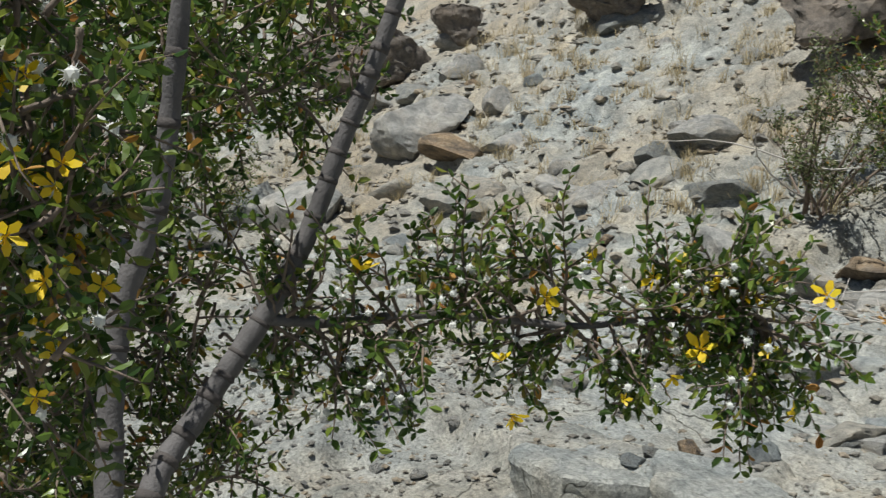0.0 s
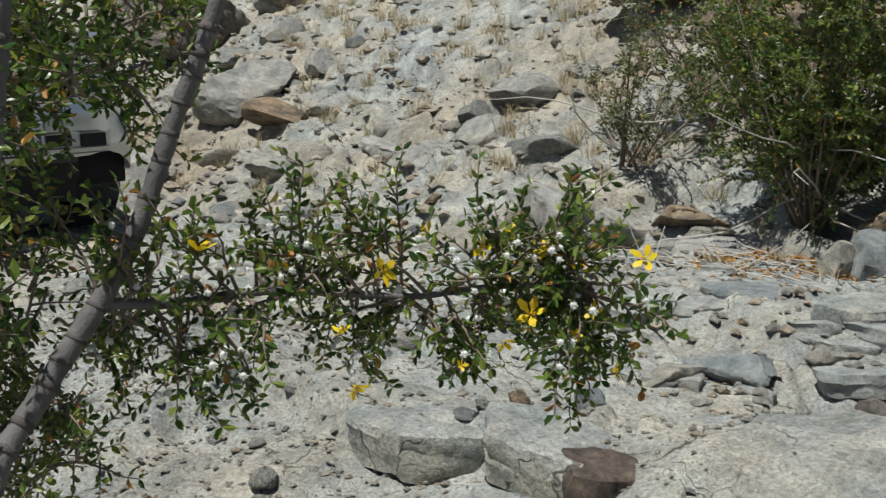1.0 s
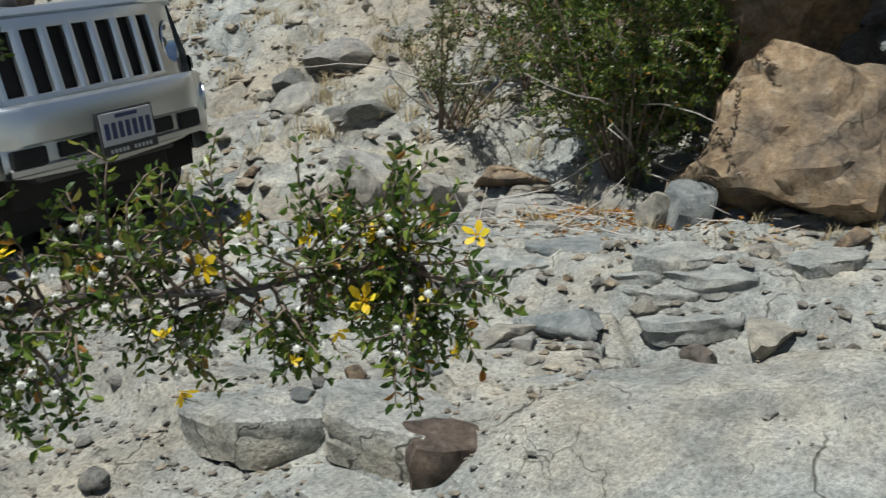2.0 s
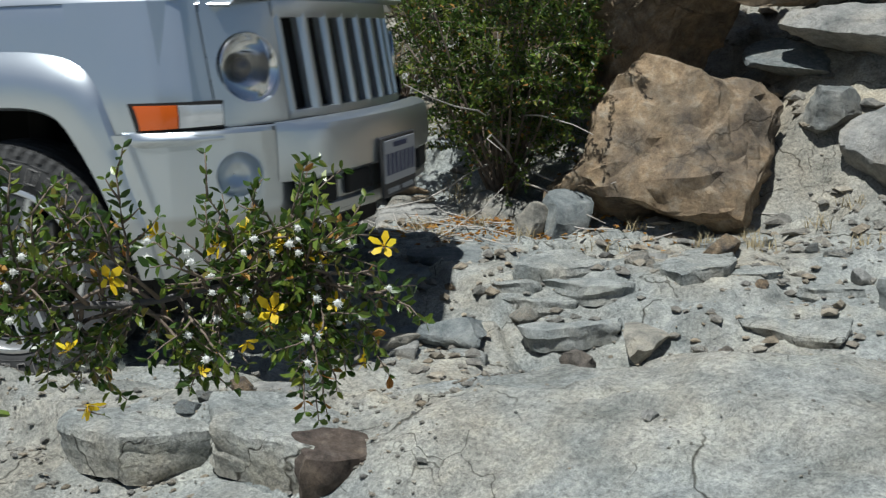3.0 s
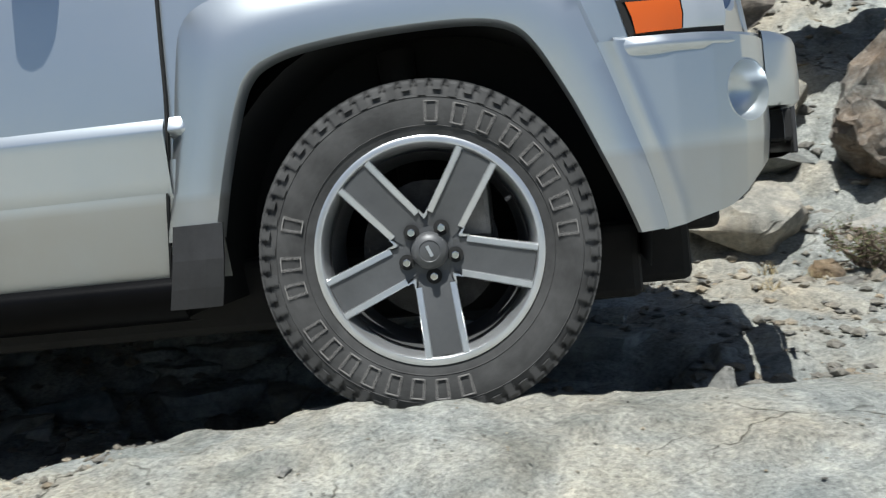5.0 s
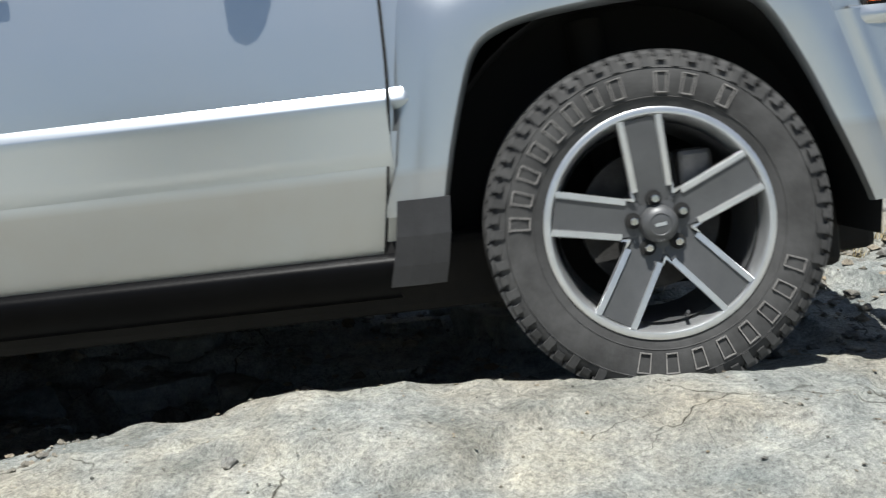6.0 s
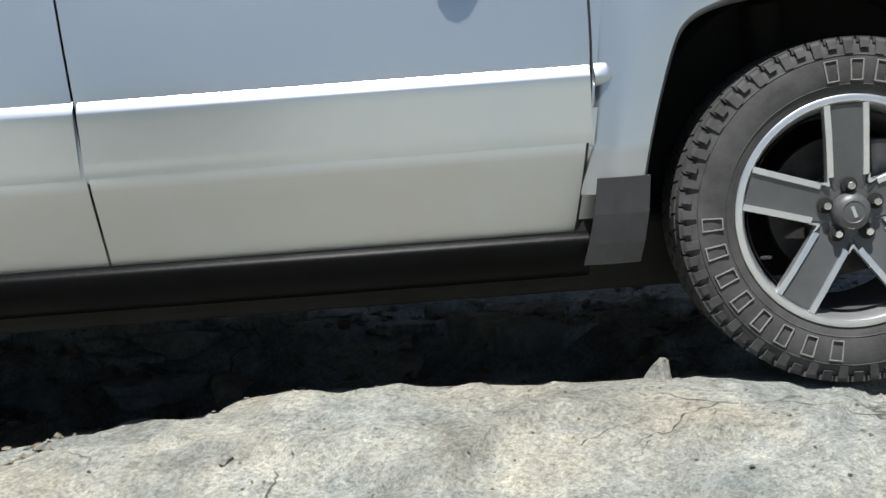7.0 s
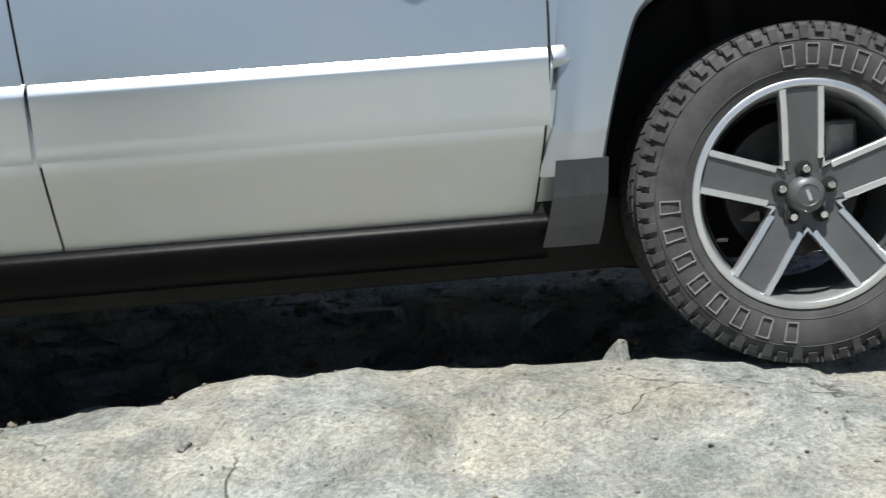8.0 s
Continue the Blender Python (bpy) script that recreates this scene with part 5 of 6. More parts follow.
def bumper(parent):
    """The body-coloured nose: one wrap-round sheet with a round hollow in each corner."""
    us = np.linspace(0.0, 2.0, 281)
    heights = np.linspace(0, 1, 40)
    verts = []
    for v in us:
        w = v if v <= 1 else 2 - v
        side = 1 if v <= 1 else -1
        for h in heights:
            uu = w
            for _ in range(2):
                low = float(np.interp(uu, [0, 0.16, 0.3, 0.42, 0.5, 0.6, 1.0], [0.342, 0.35, 0.385, 0.45, 0.475, 0.455, 0.44]))
                top = float(np.interp(uu, [0, 0.1, 0.5, 1], [0.74, 0.738, 0.73, 0.735]))
                z = low + (top - low) * h
                start = arc_u(float(np.interp(z - HUB, [-0.02, 0.03, 0.1, 0.2, 0.31, 0.41, 0.45], [0.482, 0.475, 0.455, 0.425, 0.392, 0.362, 0.345])))
                uu = start + (1 - start) * w
            x, y = corner(uu)
            bulge = 0.022 * math.sin(min(uu / 0.55, 1) * math.pi)
            tuck = 0.085 * max(0.0, 0.54 - z) * float(np.interp(uu, [0, 0.3, 0.5, 1], [0.3, 1.0, 1.6, 1.2]))
            crease = 0.006 * math.exp(-((uu - start - 0.035) / 0.012) ** 2)
            verts.append([x + bulge - tuck * min(1, 0.4 + uu) + crease * 0.4, (y + tuck * 0.6 - crease) * side, z])
    verts = np.array(verts)
    nv = len(heights)
    faces = grid_faces(len(us), nv)
    drop = np.zeros(len(verts), bool)
    for side in (1, -1):
        c = np.array([0.690, -0.730 * side, 0.618])
        best = verts[np.argmin(np.linalg.norm(verts - c, axis=1))].copy()
        outward = Vector((0.66, -0.75 * side, 0.0)).normalized()
        lateral = Vector((0.75, 0.66 * side, 0.0)).normalized()
        d = verts - best
        s, t = d @ np.array(lateral), d[:, 2]
        rr, near = np.hypot(s, t), np.linalg.norm(d, axis=1) < 0.13
        R = 0.064
        ring = near & (rr > R * 0.8) & (rr < R * 1.2)
        k = np.where(ring, R / np.maximum(rr, 1e-6), 1.0)
        verts = verts + (s * (k - 1))[:, None] * np.array(lateral) + (t * (k - 1))[:, None] * np.array([0, 0, 1.0])
        drop |= near & (rr <= R * 0.8)
        # the bowl
        o = Vector(best)
        rows = []
        for q in range(40):
            an = 2 * math.pi * q / 40
            rows.append([o + (lateral * math.cos(an) + Vector((0, 0, 1)) * math.sin(an)) * R * f_ + outward * dep for f_, dep in ((1.05, 0.003), (1.0, 0.004), (0.94, -0.012), (0.86, -0.03), (0.7, -0.045), (0.4, -0.056), (0.02, -0.06))])
        part("corner_hollow", bm_from([p for row in rows for p in row], grid_faces(40, 7, True)), PAINT, parent, "round hollow in the bumper corner", True)
    faces = [f_ for f_ in faces if not any(drop[i] for i in f_)]
    ob = part("bumper", bm_from(verts, faces), PAINT, parent, "silver front bumper with round corner hollows", True)
    return ob


def front_face(parent):
    """Centre of the bumper, grille with upright bars, lamps and plate."""
    # raised centre of the bumper
    prof = [(0.0, 0.75), (0.055, 0.748), (0.074, 0.738), (0.082, 0.72), (0.085, 0.65), (0.082, 0.595), (0.07, 0.585), (0.0, 0.58)]
    rows = []
    for y in np.linspace(-0.615, 0.615, 41):
        u = abs(y) / 0.615
        x = 0.80 - 0.055 * u ** 2
        edge = 1.0 - 0.9 * max(0.0, (u - 0.72) / 0.28) ** 2
        rows.append([(x + o * edge, y, z) for o, z in prof])
    part("bumper_centre", sheet(rows), PAINT, parent, "", True)
    # lower valance with openings
    for y0, y1, z0, z1, dx in ((-0.545, -0.385, 0.505, 0.578, 0.022), (0.385, 0.545, 0.505, 0.578, 0.022), (-0.33, -0.165, 0.515, 0.578, 0.028), (0.165, 0.33, 0.515, 0.578, 0.028)):
        ym = (y0 + y1) / 2
        x = 0.80 - 0.055 * (abs(ym) / 0.615) ** 2 + dx
        bm = bmesh.new()
        turn = math.degrees(0.2 * ym / 0.6) * 1.0
        add_box(bm, 0, 0, 0, 0.07, y1 - y0, z1 - z0, pose(x, ym, (z0 + z1) / 2, 0, 0, turn))
        part("lower_opening", bm, BLACK, parent, "black lower opening", bevel=0.008)
    prof = [(0.0, 0.515), (0.05, 0.51), (0.062, 0.50), (0.06, 0.478), (0.04, 0.47), (0.0, 0.468)]
    rows = [[(0.80 - 0.055 * (abs(y) / 0.55) ** 2 + o, y, z) for o, z in prof] for y in np.linspace(-0.56, 0.56, 31)]
    part("valance", sheet(rows), PAINT, parent, "", True)
    rows = [[(0.80 - 0.055 * (abs(y) / 0.55) ** 2 + o, y, z) for o, z in ((0.045, 0.60), (0.05, 0.56), (0.05, 0.50))] for y in np.linspace(-0.58, 0.58, 31)]
    part("valance", sheet(rows), PAINT, parent, "", True)
    bm = bmesh.new()
    add_box(bm, 0.72, 0, 0.45, 0.08, 0.8, 0.05)
    part("air_dam", bm, BLACK_PLASTIC, parent, "black lower air dam", bevel=0.012)
    # grille panel
    def face_x(y, z):
        return 0.775 - 0.155 * (abs(y) / 0.7) ** 3 - 0.14 * (z - 0.77)
    slots = [(-0.399 + k * 0.133) for k in range(7)]
    w = 0.042
    edges = [-0.475] + [v for c in slots for v in (c - w, c + w)] + [0.475]
    for k in range(0, len(edges), 2):
        y0, y1 = edges[k], edges[k + 1]
        rows = []
        for z in np.linspace(0.75, 1.07, 7):
            row = [(face_x(y0, z) - 0.02, y0, z)] + [(face_x(y, z) + 0.012 * (1 - (2 * (y - y0) / (y1 - y0) - 1) ** 4), y, z) for y in np.linspace(y0, y1, 6)] + [(face_x(y1, z) - 0.02, y1, z)]
            rows.append(row)
        part("grille_bar", sheet(rows), PAINT, parent, "", True)
    for z0, z1 in ((0.745, 0.775), (1.035, 1.085)):
        rows = [[(face_x(y, z) + o, y, z) for z, o in ((z0, -0.03), (z0 + 0.001, 0.010), ((z0 + z1) / 2, 0.0125), (z1 - 0.001, 0.010), (z1, -0.03))] for y in np.linspace(-0.48, 0.48, 33)]
        part("grille_rail", sheet(rows), PAINT, parent, "", True)
    rows = [[(face_x(y, z) - 0.045, y, z) for z in (0.75, 1.07)] for y in np.linspace(-0.46, 0.46, 15)]
    part("grille_mesh", sheet(rows), BLACK, parent, "black mesh behind the grille bars")
    for side in (-1, 1):
        # lamp surround with a round opening
        cy, cz, R = 0.588 * side, 0.90, 0.095
        ring = []
        seg = 48
        for k in range(seg):
            an = 2 * math.pi * k / seg
            cs, sn = math.cos(an), math.sin(an)
            far = min(0.115 / max(abs(cs), 1e-6), (0.185 if sn > 0 else 0.155) / max(abs(sn), 1e-6))
            row = []
            for r, o in ((R * 0.93, -0.03), (R, 0.008), (R * 1.03, 0.012), ((R + far) / 2, 0.011), (far, 0.008)):
                y, z = cy + r * cs, cz + r * sn
                row.append((face_x(y, z) + o, y, z))
            ring.append(row)
        part("lamp_surround", bm_from([p for row in ring for p in row], grid_faces(seg, 5, True)), PAINT, parent, "", True)
        turn = 30.0 * side
        m = pose(face_x(cy, cz) + 0.004, cy, cz, 0, 0, turn * 0.9)
        bowl, seg = [], 40
        prof = [(0.0, -0.075), (0.03, -0.07), (0.062, -0.05), (0.082, -0.02), (0.09, 0.0), (0.096, 0.006), (0.099, 0.0)]
        for k in range(seg):
            an = 2 * math.pi * k / seg
            bowl.append([m @ Vector((o, r * math.cos(an), r * math.sin(an))) for r, o in prof])
        lamp = part("headlight", bm_from([p for row in bowl for p in row], grid_faces(seg, len(prof), True)), CHROME, parent, "round headlight with a chrome reflector", True)
        bm = bmesh.new()
        bmesh.ops.create_uvsphere(bm, u_segments=20, v_segments=12, radius=0.03)
        bmesh.ops.transform(bm, matrix=m @ Matrix.Translation((-0.035, 0, 0)), verts=bm.verts)
        part("bulb_shield", bm, STEEL, lamp, "", True)
        # turn signal wrapped round the corner: amber then clear
        for u0, u1, mat, nm in ((0.145, 0.232, AMBER, "turn_signal"), (0.235, 0.335, LENS, "marker_lamp")):
            rows = []
            for u in np.linspace(u0, u1, 10):
                x, y = corner(u)
                t = (u - 0.115) / 0.22
                zt, zb = 0.814 - 0.004 * t, 0.748 + 0.008 * t
                rows.append([(x + o - 0.004 * t - 0.025 * (z - zb) / 0.07 * max(0.0, 1 - 2.2 * t), (y * (1 - 0.004 * t) + 0.004 - o * 0.6) * -side, z) for z, o in ((zb - 0.002, -0.015), (zb, 0.001), ((zb + zt) / 2, 0.004), (zt, 0.001), (zt + 0.002, -0.015))])
            part(nm, sheet(rows), mat, parent, "amber turn signal lens" if mat is AMBER else "clear marker lens", True)
        rows = []
        for u in np.linspace(0.138, 0.342, 12):
            x, y = corner(u)
            t = (u - 0.115) / 0.22
            rows.append([(x + o - 0.004 * t - 0.025 * (z - 0.748) / 0.07 * max(0.0, 1 - 2.2 * t), (y * (1 - 0.004 * t) + 0.004 - o * 0.6) * -side, z) for z, o in ((0.742, -0.02), (0.743, -0.006), (0.782, -0.006), (0.820, -0.006), (0.821, -0.02))])
        part("lamp_gasket", sheet(rows), SEAM, parent, "black gasket round the signal lamps", True)
        # bright lip under the signal
        rows = []
        for u in np.linspace(0.105, 0.5, 26):
            x, y = corner(u)
            fade = min(1, (u - 0.1) / 0.05) * min(1, (0.52 - u) / 0.2)
            rows.append([(x + o * 0.6 * fade, (y - o * 0.8 * fade) * -side, z) for o, z in ((-0.03, 0.746), (0.002, 0.742), (0.015, 0.728), (0.016, 0.720), (0.009, 0.707), (-0.01, 0.694))])
        part("bumper_lip", sheet(rows), PAINT, parent, "", True)
        # bonnet-side filler between lamp surround and fender
        rows = [[(face_x(y * side, z) + 0.006 - 0.1 * max(0, abs(y) - 0.65), y * side, z) for z in np.linspace(0.745, 1.085, 8)] for y in np.linspace(0.70, 0.80, 7)]
        part("fender", sheet(rows), PAINT, parent, "", True)
    # number plate
    px = 0.80 + 0.092
    bm = bmesh.new()
    add_box(bm, px, 0, 0.568, 0.012, 0.325, 0.19)
    frame_ob = part("plate_frame", bm, BLACK_PLASTIC, parent, "black number plate frame", bevel=0.004)
    bm = bmesh.new()
    add_box(bm, px + 0.006, 0, 0.585, 0.004, 0.305, 0.135)
    plate = part("number_plate", bm, PLATE, parent, "white number plate with dark printed bars", bevel=0.002)
    for k in range(7):
        bm = bmesh.new()
        add_box(bm, px + 0.0085, -0.122 + k * 0.0406, 0.576, 0.002, 0.026, 0.068)
        part("print_bar", bm, PLATE_BLUE, plate)
    bm = bmesh.new()
    add_box(bm, px + 0.0085, 0, 0.635, 0.002, 0.13, 0.016)
    part("print_bar", bm, PLATE_BLUE, plate)
    for k in range(11):
        if k != 5:
            bm = bmesh.new()
            add_box(bm, px + 0.0065, -0.115 + k * 0.023, 0.492, 0.002, 0.015, 0.016)
            part("print_bar", bm, PLATE, frame_ob)


def doors(parent, side):
    for x0, x1, lean, nm in ((DOOR_FRONT - 0.003, DOOR_REAR + 0.003, 0.012, "front_door"), (DOOR_REAR - 0.003, -2.42, 0.012, "rear_door")):
        rows = []
        for t in np.linspace(0, 1, 15):
            row = []
            for z in np.linspace(0.345, 1.04, 24):
                x = x0 + (x1 - x0) * t
                k = (z - 0.345) / 0.7
                # front edge leans forward at the top, rear edge leans back
                x += (1 - t) * (0.05 * math.sin(min(1, k * 1.6) * math.pi / 2) if nm == "front_door" else -0.062 * k) + t * (-0.062 * k if nm == "front_door" else -0.05 * k)
                row.append((x, side * side_y(z), z))
            rows.append(row)
        door = thick_part(nm, rows, PAINT, parent, 0.006, "silver door panel with a thin film of dust")
        # dark seal in the gap before the door
        if nm == "front_door":
            rows = []
            for z in np.linspace(0.345, 1.04, 24):
                x = x0 + 0.05 * math.sin(min(1, (z - 0.345) / 0.7 * 1.6) * math.pi / 2)
                rows.append([(x - 0.001, side * (side_y(z) - 0.004), z), (x, side * (side_y(z) + 0.0025), z), (x + 0.0055, side * (side_y(z) + 0.0025), z), (x + 0.0065, side * (side_y(z) - 0.02), z)])
            part("door_seal", sheet(rows), SEAM, door, "black gap before the door")
        # side moulding: a bright sloping shoulder that runs out into the panel below
        lean = 0.05 * math.sin(min(1, 0.34 / 0.7 * 1.6) * math.pi / 2)
        xa = x0 + (lean - 0.002 if nm == "front_door" else -0.026)
        xb = x1 - (0.024 if nm == "front_door" else 0.02)
        shoulder = ((-0.003, 0.689), (0.0015, 0.688), (0.0165, 0.6645), (0.0168, 0.660), (0.0145, 0.64), (0.011, 0.61), (0.0065, 0.565), (0.0038, 0.532), (-0.004, 0.522))
        rows = [[(x, side * (side_y(z) + o), z) for o, z in shoulder] for x in np.linspace(xa, xb, 12)]
        part("side_moulding", sheet(rows), PAINT, door, "silver side moulding", True)
        if nm == "front_door":
            rows = []
            for x, k in ((xa + 0.010, 1.0), (xa + 0.035, 1.0), (xa + 0.045, 0.8), (xa + 0.052, 0.2)):
                rows.append([(x, side * (side_y(z) - 0.005 + (o + 0.003) * k), z) for o, z in shoulder[:4] + ((0.004, 0.648), (-0.008, 0.642))])
            part("side_moulding", sheet(rows), PAINT, parent, "silver side moulding", True)
        # handle with its cup
        hx = x1 + (0.16 if nm == "front_door" else 0.12)
        bm = bmesh.new()
        bmesh.ops.create_uvsphere(bm, u_segments=24, v_segments=10, radius=1)
        bmesh.ops.transform(bm, matrix=pose(hx, side * (side_y(0.97) - 0.012), 0.975) @ Matrix.Diagonal((0.105, 0.02, 0.042, 1)), verts=bm.verts)
        part("handle_cup", bm, BLACK_PLASTIC, door, "", True)
        bm = bmesh.new()
        add_box(bm, hx, side * (side_y(0.97) + 0.028), 0.98, 0.2, 0.016, 0.03)
        part("door_handle", bm, PAINT, door, "silver pull handle", True, 0.007)
    # gap lines behind the panels
    bm = bmesh.new()
    add_box(bm, -1.45, side * 0.79, 0.68, 2.0, 0.04, 0.70)
    part("door_frame", bm, SEAM, parent)
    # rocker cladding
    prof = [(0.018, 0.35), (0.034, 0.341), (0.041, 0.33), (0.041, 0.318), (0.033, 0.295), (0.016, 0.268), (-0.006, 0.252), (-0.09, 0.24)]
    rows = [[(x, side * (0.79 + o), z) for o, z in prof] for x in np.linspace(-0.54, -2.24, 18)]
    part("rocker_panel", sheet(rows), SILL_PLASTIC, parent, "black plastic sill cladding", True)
    # guard panel behind the front wheel
    rows = []
    for t in np.linspace(0, 1, 4):
        rows.append([(xa + (xb - xa) * t, side * (y0 + 0.006 * math.sin(t * math.pi)), z) for xa, xb, y0, z in ((-0.522, -0.416, 0.872, 0.458), (-0.532, -0.422, 0.870, 0.385), (-0.545, -0.432, 0.860, 0.325), (-0.556, -0.442, 0.850, 0.283))])
    thick_part("mud_guard", rows, BLACK_PLASTIC, parent, 0.012, "black mud guard behind the front wheel", False)


def cabin(parent):
    """Bonnet, glass, roof and rear: the parts above the belt line."""
    rows = []
    for x in np.linspace(0.66, -0.62, 14):
        w = 0.72 - 0.22 * max(0, x - 0.3) ** 1.3
        z = 1.165 - 0.03 * ((x + 0.62) / 1.28) ** 2
        row = []
        for t in np.linspace(-1, 1, 21):
            drop = 0.012 + 0.055 * abs(t) ** 8
            hump = 0.012 * math.exp(-((abs(t) - 0.55) / 0.1) ** 2)
            row.append((x, t * w, z - drop + hump))
        rows.append(row)
    thick_part("bonnet", rows, PAINT, parent, 0.012, "silver bonnet")
    rows = [[(x, side_w, z) for x, side_w, z in ((0.70, t * 0.6, 1.085), (0.715, t * 0.62, 1.1), (0.69, t * 0.64, 1.12), (0.65, t * 0.65, 1.13))] for t in np.linspace(-1, 1, 21)]
    part("bonnet_edge", sheet(rows), PAINT, parent, "", True)
    for side in (-1, 1):
        rows = [[(x, side * (w - 0.25 * max(0, x - 0.25) ** 1.4), z) for w, z in ((0.808, 1.085), (0.795, 1.11), (0.755, 1.13), (0.70, 1.125))] for x in np.linspace(0.56, -0.62, 14)]
        part("fender_top", sheet(rows), PAINT, parent, "", True)
    # windscreen, side glass, rear glass
    ring0 = [(-0.60, 0.66), (-0.62, 0.80), (-1.5, 0.815), (-2.5, 0.81), (-3.38, 0.76), (-3.42, 0.6)]
    rows = [[(-0.62 - 0.62 * k, t * (0.76 - 0.13 * k), 1.04 + 0.5 * k + 0.02 * (1 - t * t)) for k in np.linspace(0, 1, 6)] for t in np.linspace(-1, 1, 11)]
    thick_part("windscreen", rows, GLASS, parent, 0.006, "tinted windscreen")
    for side in (-1, 1):
        rows = [[(x, side * (0.815 - 0.16 * k), 1.04 + 0.5 * k) for k in np.linspace(0, 1, 6)] for x in (-1.22, -1.6, -2.0, -2.4, -2.8, -3.2)]
        for row in rows[:1]:
            for k in range(6):
                row[k] = (-0.70 - 0.55 * k / 5, row[k][1], row[k][2])
        thick_part("side_window", rows, GLASS, parent, 0.006, "tinted side window")
        for x, dx in ((-0.68, -0.57), (-1.56, -0.06), (-2.45, 0.0), (-3.25, 0.06)):
            bm = bm_from(*tube_data([(x, side * 0.818, 1.03), (x + dx, side * 0.656, 1.55)], [0.035, 0.03], 6))
            part("pillar", bm, BLACK_PLASTIC if x > -3 and x < -1 else PAINT, parent, "", True)
        # mirror
        bm = bmesh.new()
        bmesh.ops.create_uvsphere(bm, u_segments=20, v_segments=12, radius=1)
        for v in bm.verts:
            if v.co.x < -0.45:
                v.co.x = -0.45
        bmesh.ops.transform(bm, matrix=pose(-0.80, side * 0.92, 1.2) @ Matrix.Diagonal((0.075, 0.095, 0.085, 1)), verts=bm.verts)
        mirror = part("door_mirror", bm, BLACK_PLASTIC, parent, "black door mirror", True)
        bm = bm_from(*tube_data([(-0.77, side * 0.79, 1.1), (-0.79, side * 0.9, 1.14)], [0.03, 0.028], 8))
        part("mirror_arm", bm, BLACK_PLASTIC, mirror, "", True)
        # rear quarter
        rows = [[(x, side * (side_y(z) - 0.01), z) for z in np.linspace(0.94, 1.05, 4)] for x in np.linspace(-2.3, -3.42, 10)]
        part("rear_quarter", sheet(rows), PAINT, parent, "", True)
        rows = [[(x, side * (side_y(z) - 0.01), z) for z in np.linspace(0.36, 1.05, 10)] for x in np.linspace(-3.13, -3.45, 6)]
        part("rear_quarter", sheet(rows), PAINT, parent, "", True)
        # roof rail
        bm = bm_from(*tube_data([(-1.4, side * 0.58, 1.575), (-1.5, side * 0.58, 1.625), (-2.9, side * 0.58, 1.625), (-3.0, side * 0.58, 1.575)], [0.015] * 4, 8))
        part("roof_rail", bm, BLACK_PLASTIC, parent, "", True)
    rows = [[(x, t * (0.66 - 0.02 * abs(t)), 1.585 - 0.05 * abs(t) ** 4 - (0.045 if x > -1.3 else 0)) for t in np.linspace(-1, 1, 15)] for x in (-1.2, -1.35, -1.8, -2.3, -2.8, -3.3)]
    thick_part("roof", rows, PAINT, parent, 0.02, "silver roof")
    rows = [[(-3.45 + 0.2 * max(0, z - 1.04), t * (0.80 - 0.25 * max(0, z - 1.0)), z) for z in (0.45, 0.7, 1.04)] for t in np.linspace(-1, 1, 9)]
    thick_part("tailgate", rows, PAINT, parent, 0.02, "silver tailgate")
    rows = [[(-3.45 + 0.3 * (z - 1.04), t * (0.79 - 0.25 * (z - 1.0)), z) for z in (1.04, 1.3, 1.55)] for t in np.linspace(-1, 1, 9)]
    thick_part("rear_window", rows, GLASS, parent, 0.006, "tinted rear window")
    bm = bmesh.new()
    add_box(bm, -3.46, 0, 0.46, 0.12, 1.6, 0.2)
    part("rear_bumper", bm, PAINT, parent, "", True, 0.04)


def underbody(parent):
    for nm, box in (("chassis_rail", (-1.35, 0, 0.275, 3.6, 1.2, 0.17)), ("subframe", (0.1, 0, 0.28, 0.95, 0.94, 0.15)), ("floor_pan", (-1.3, 0, 0.30, 1.5, 1.5, 0.1)), ("cabin_tub", (-1.3, 0, 0.60, 1.5, 1.54, 0.5)), ("engine_block", (0.15, 0, 0.62, 1.0, 0.92, 0.6)), ("boot_tub", (-2.9, 0, 0.62, 1.0, 0.92, 0.6))):
        bm = bmesh.new()
        add_box(bm, *box)
        part(nm, bm, UNDERBODY, parent, "dark dirty underbody", bevel=0.02)
    for cx in (0.0, -2.635):
        for side in (-1, 1):
            rows = []
            for k in range(25):
                an = math.pi * (-0.06 + 1.12 * k / 24)
                r = 0.475
                rows.append([(cx + r * 0.98 * math.cos(an), side * y, HUB + 0.012 + r * math.sin(an)) for y in (0.46, 0.6, 0.83)])
            part("wheel_liner", sheet(rows), BLACK, parent, "", True)
            bm = bmesh.new()
            add_box(bm, cx, side * 0.47, HUB + 0.2, 0.96, 0.02, 0.55)
            part("wheel_liner", bm, BLACK, parent)
            bm = bm_from(*tube_data([(cx - 0.05, side * 0.55, HUB + 0.05), (cx - 0.07, side * 0.5, HUB + 0.45)], [0.03, 0.045], 10))
            part("strut", bm, UNDERBODY, parent, "", True)
    bm = bm_from(*tube_data([(-0.5, 0.3, 0.26), (-1.6, 0.28, 0.25), (-3.2, 0.35, 0.27)], [0.03, 0.03, 0.03], 10))
    part("exhaust_pipe", bm, STEEL, parent, "", True)


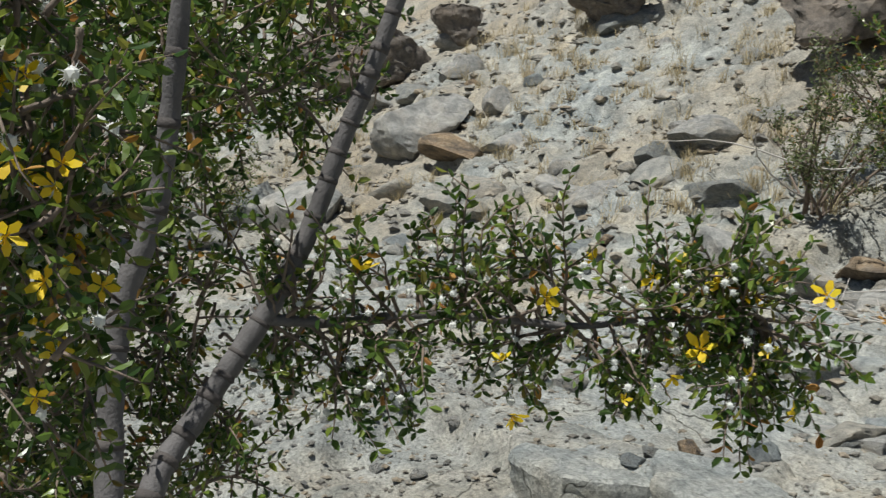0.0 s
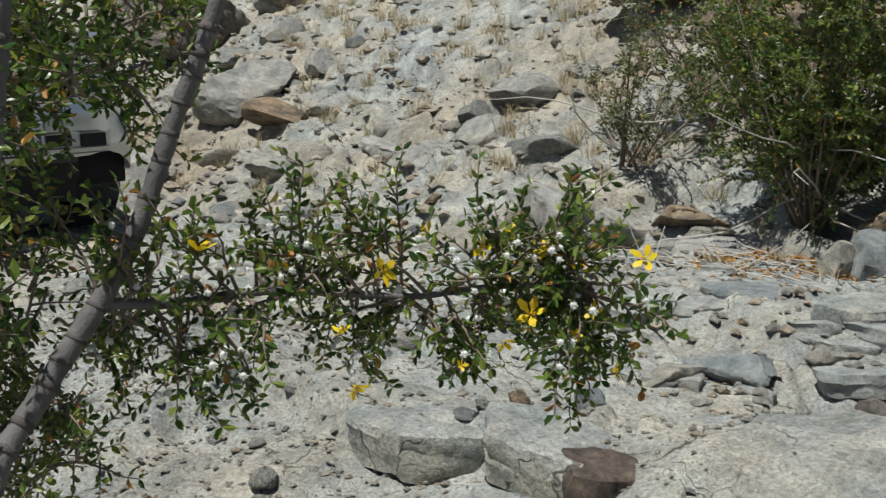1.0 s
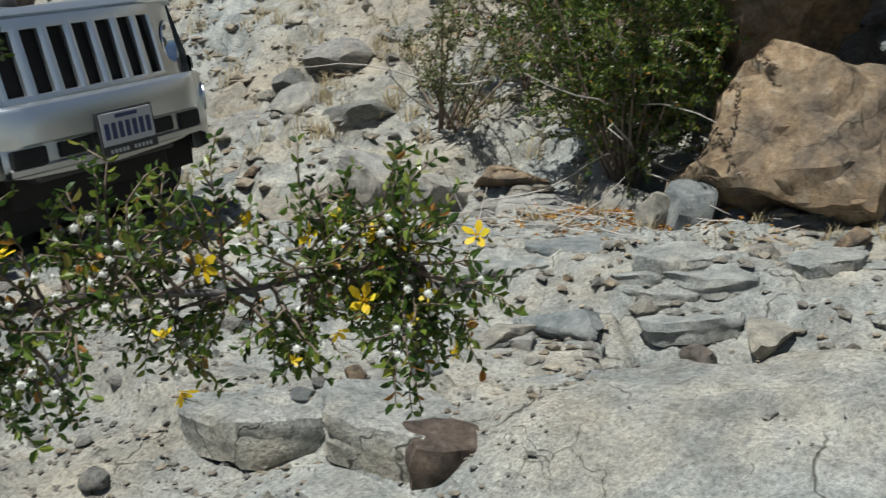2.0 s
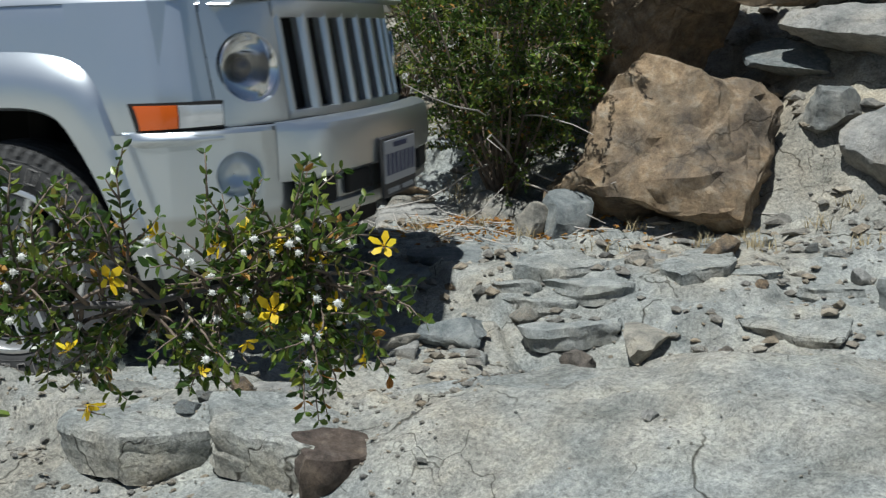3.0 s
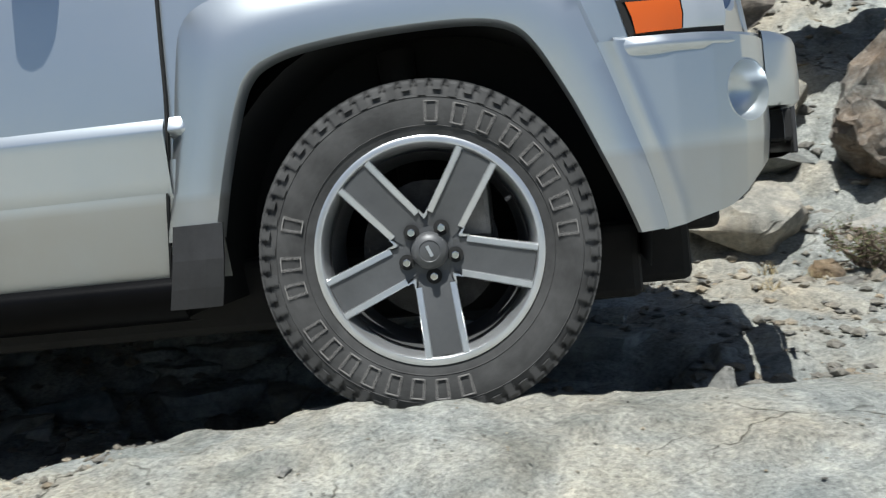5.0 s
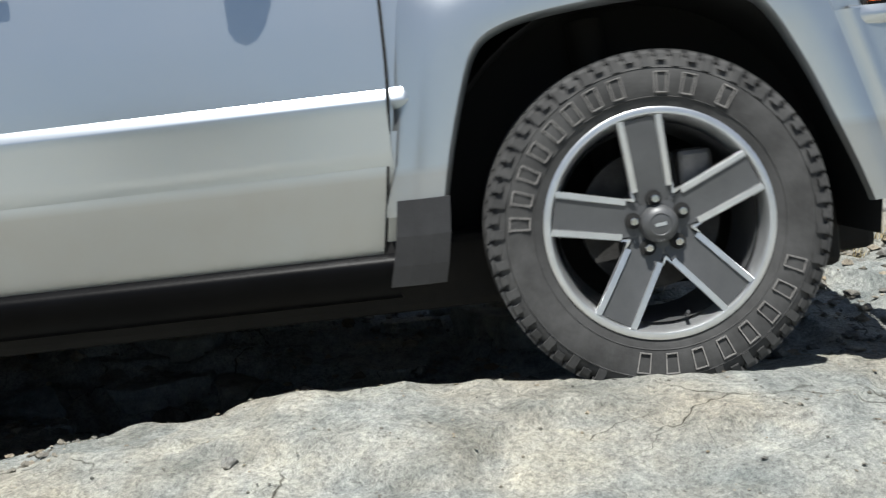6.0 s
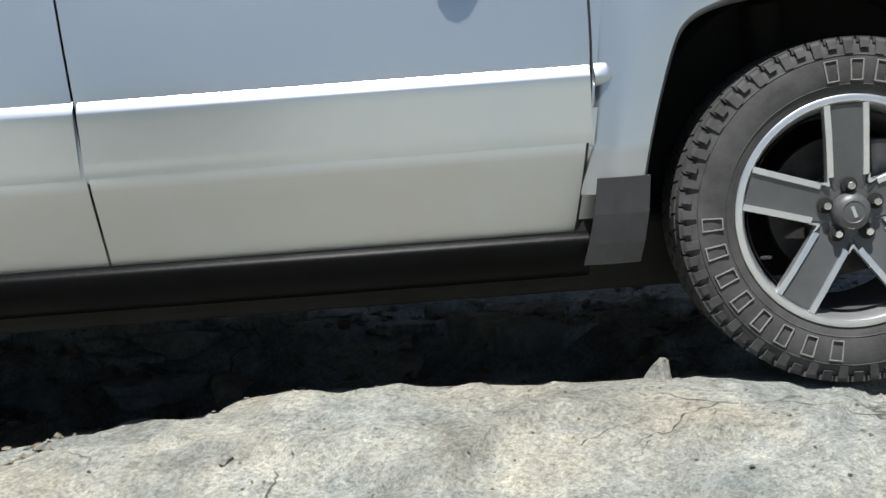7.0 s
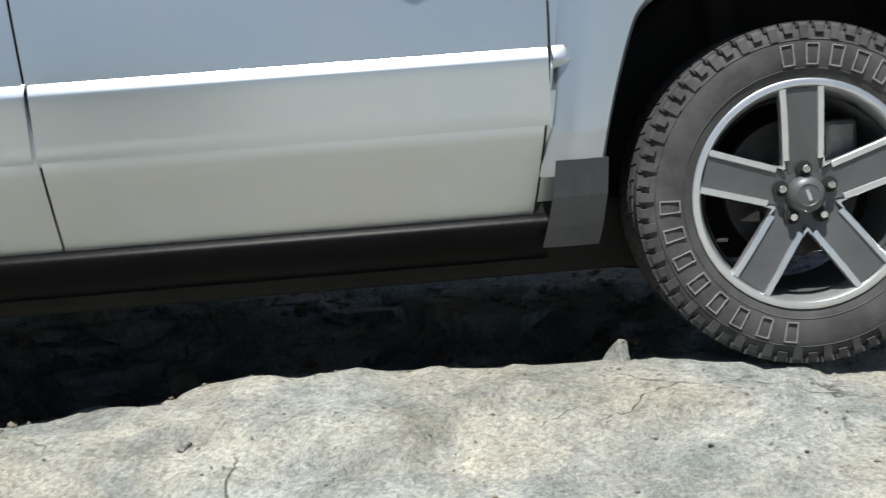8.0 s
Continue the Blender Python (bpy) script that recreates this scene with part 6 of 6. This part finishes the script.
def off_road_car():
    root = new("car")
    tagged(root, "silver compact off-road car with dusty alloy wheels crawling over rock", "car")
    for side in (-1, 1):
        flare_part(root, side, 0.0, "wheel_flare")
        flare_part(root, side, -2.635, "wheel_flare", -1)
        fender(root, side)
        doors(root, side)
    bumper(root)
    front_face(root)
    cabin(root)
    underbody(root)
    # brake discs and wheels
    right = wheel(root, -1)
    right.matrix_basis = pose(0, -0.755, HUB)
    copies = [right]
    for x, side in ((0, 1), (-2.635, -1), (-2.635, 1)):
        w = copy_thing(right, pose(x, side * 0.755, HUB, 0, 0, 180 if side > 0 else 0))
        copies.append(w)
    for x in (0, -2.635):
        for side in (-1, 1):
            bm = bmesh.new()
            add_cylinder(bm, 0.147, 0.024, pose(x, side * 0.745, HUB, 90), 40)
            part("brake_disc", bm, DISC_STEEL, root, "dull steel brake disc", True)
            bm = bmesh.new()
            add_box(bm, x + 0.10, side * 0.745, HUB + 0.075, 0.075, 0.09, 0.13)
            part("brake_caliper", bm, STEEL, root, "", False, 0.012)
    return root, copies


CAR, WHEELS = off_road_car()

CAR_ROWS = [
    (0.0, pose(-8.082, 2.703, -0.458, -3.2, -3.0, -9.3)),
    (0.7, pose(-6.793, 3.021, -0.391, -1.5, -4.1, -7.6)),
    (1.0, pose(-6.221, 3.189, -0.405, -0.6, -4.2, -6.3)),
    (1.5, pose(-5.425, 3.318, -0.405, 2.2, -4.1, -2.4)),
    (2.0, pose(-4.443, 3.542, -0.416, 2.8, -5.2, 0.6)),
    (2.2, pose(-4.100, 3.586, -0.404, 1.7, -3.9, 2.3)),
    (3.3, pose(-2.046, 3.063, -0.270, -2.0, -0.8, 8.1)),
    (3.5, pose(-1.807, 3.069, -0.197, -1.7, -1.3, 8.4)),
    (4.0, pose(-1.166, 3.077, -0.190, -0.3, -3.2, 5.7)),
    (4.2, pose(-0.938, 3.127, -0.074, -1.4, -3.8, 4.1)),
    (5.3, pose(-0.079, 3.090, -0.091, -6.5, -5.2, 0.2)),
    (5.5, pose(-0.003, 3.104, -0.070, -6.1, -4.9, 1.3)),
    (6.0, pose(0.313, 3.118, -0.061, -5.6, -4.7, 3.3)),
    (6.5, pose(0.590, 3.116, -0.019, -4.9, -3.9, 2.9)),
    (7.0, pose(0.687, 3.126, -0.001, -4.6, -3.6, 4.8)),
    (8.0, pose(0.687, 3.126, -0.001, -4.6, -3.6, 4.8)),
]
# turn of the wheels in degrees, suspension lift of the right front wheel, steering to the left
SPIN_ROWS = [(0.0, -990, 0.0, 0), (0.25, -920, 0.0, 0), (0.5, -850, 0.0, 0), (0.75, -780, 0.0, 0), (1.0, -710, 0.0, 0), (1.25, -640, 0, 0), (1.5, -570, 0.0, 0), (1.75, -496, 0, 1), (2.0, -422, 0.0, 2), (2.2, -363, 0.0, 3),
             (2.4, -300, 0.0, 4), (2.6, -240, 0, 5), (2.8, -180, 0.0, 6), (3.05, -111, 0.01, 8), (3.3, -41, 0.01, 9), (3.5, 0, -0.04, 10), (3.75, 53, -0.02, 10), (4.0, 110, 0.015, 10), (4.2, 146, -0.037, 9), (4.6, 194, -0.02, 7),
             (5.0, 248, 0.0, 5), (5.3, 289, 0.0, 4), (5.5, 302.5, -0.01, 3), (6.0, 354, -0.004, 2), (6.5, 408, -0.006, 1), (7.0, 430.6, -0.004, -2), (8.0, 431, -0.008, -2)]


def motions():
    walk(CAR, CAR_ROWS)
    for k, (x, side) in enumerate(((0, -1), (0, 1), (-2.635, -1), (-2.635, 1))):
        rows = []
        for t, spin, lift, steer in SPIN_ROWS:
            front = 1 if x == 0 else 0
            face = 0 if side < 0 else 180
            drop = lift if k == 0 else 0.0
            m = Matrix.Translation((x, side * 0.755, HUB + drop)) @ Matrix.Rotation(radians(steer * front + face), 4, "Z") @ Matrix.Rotation(radians(spin if side < 0 else -spin), 4, "Y")
            rows.append((t, m))
        walk(WHEELS[k], rows)
    walk(BUSH, BUSH_ROWS)


motions()
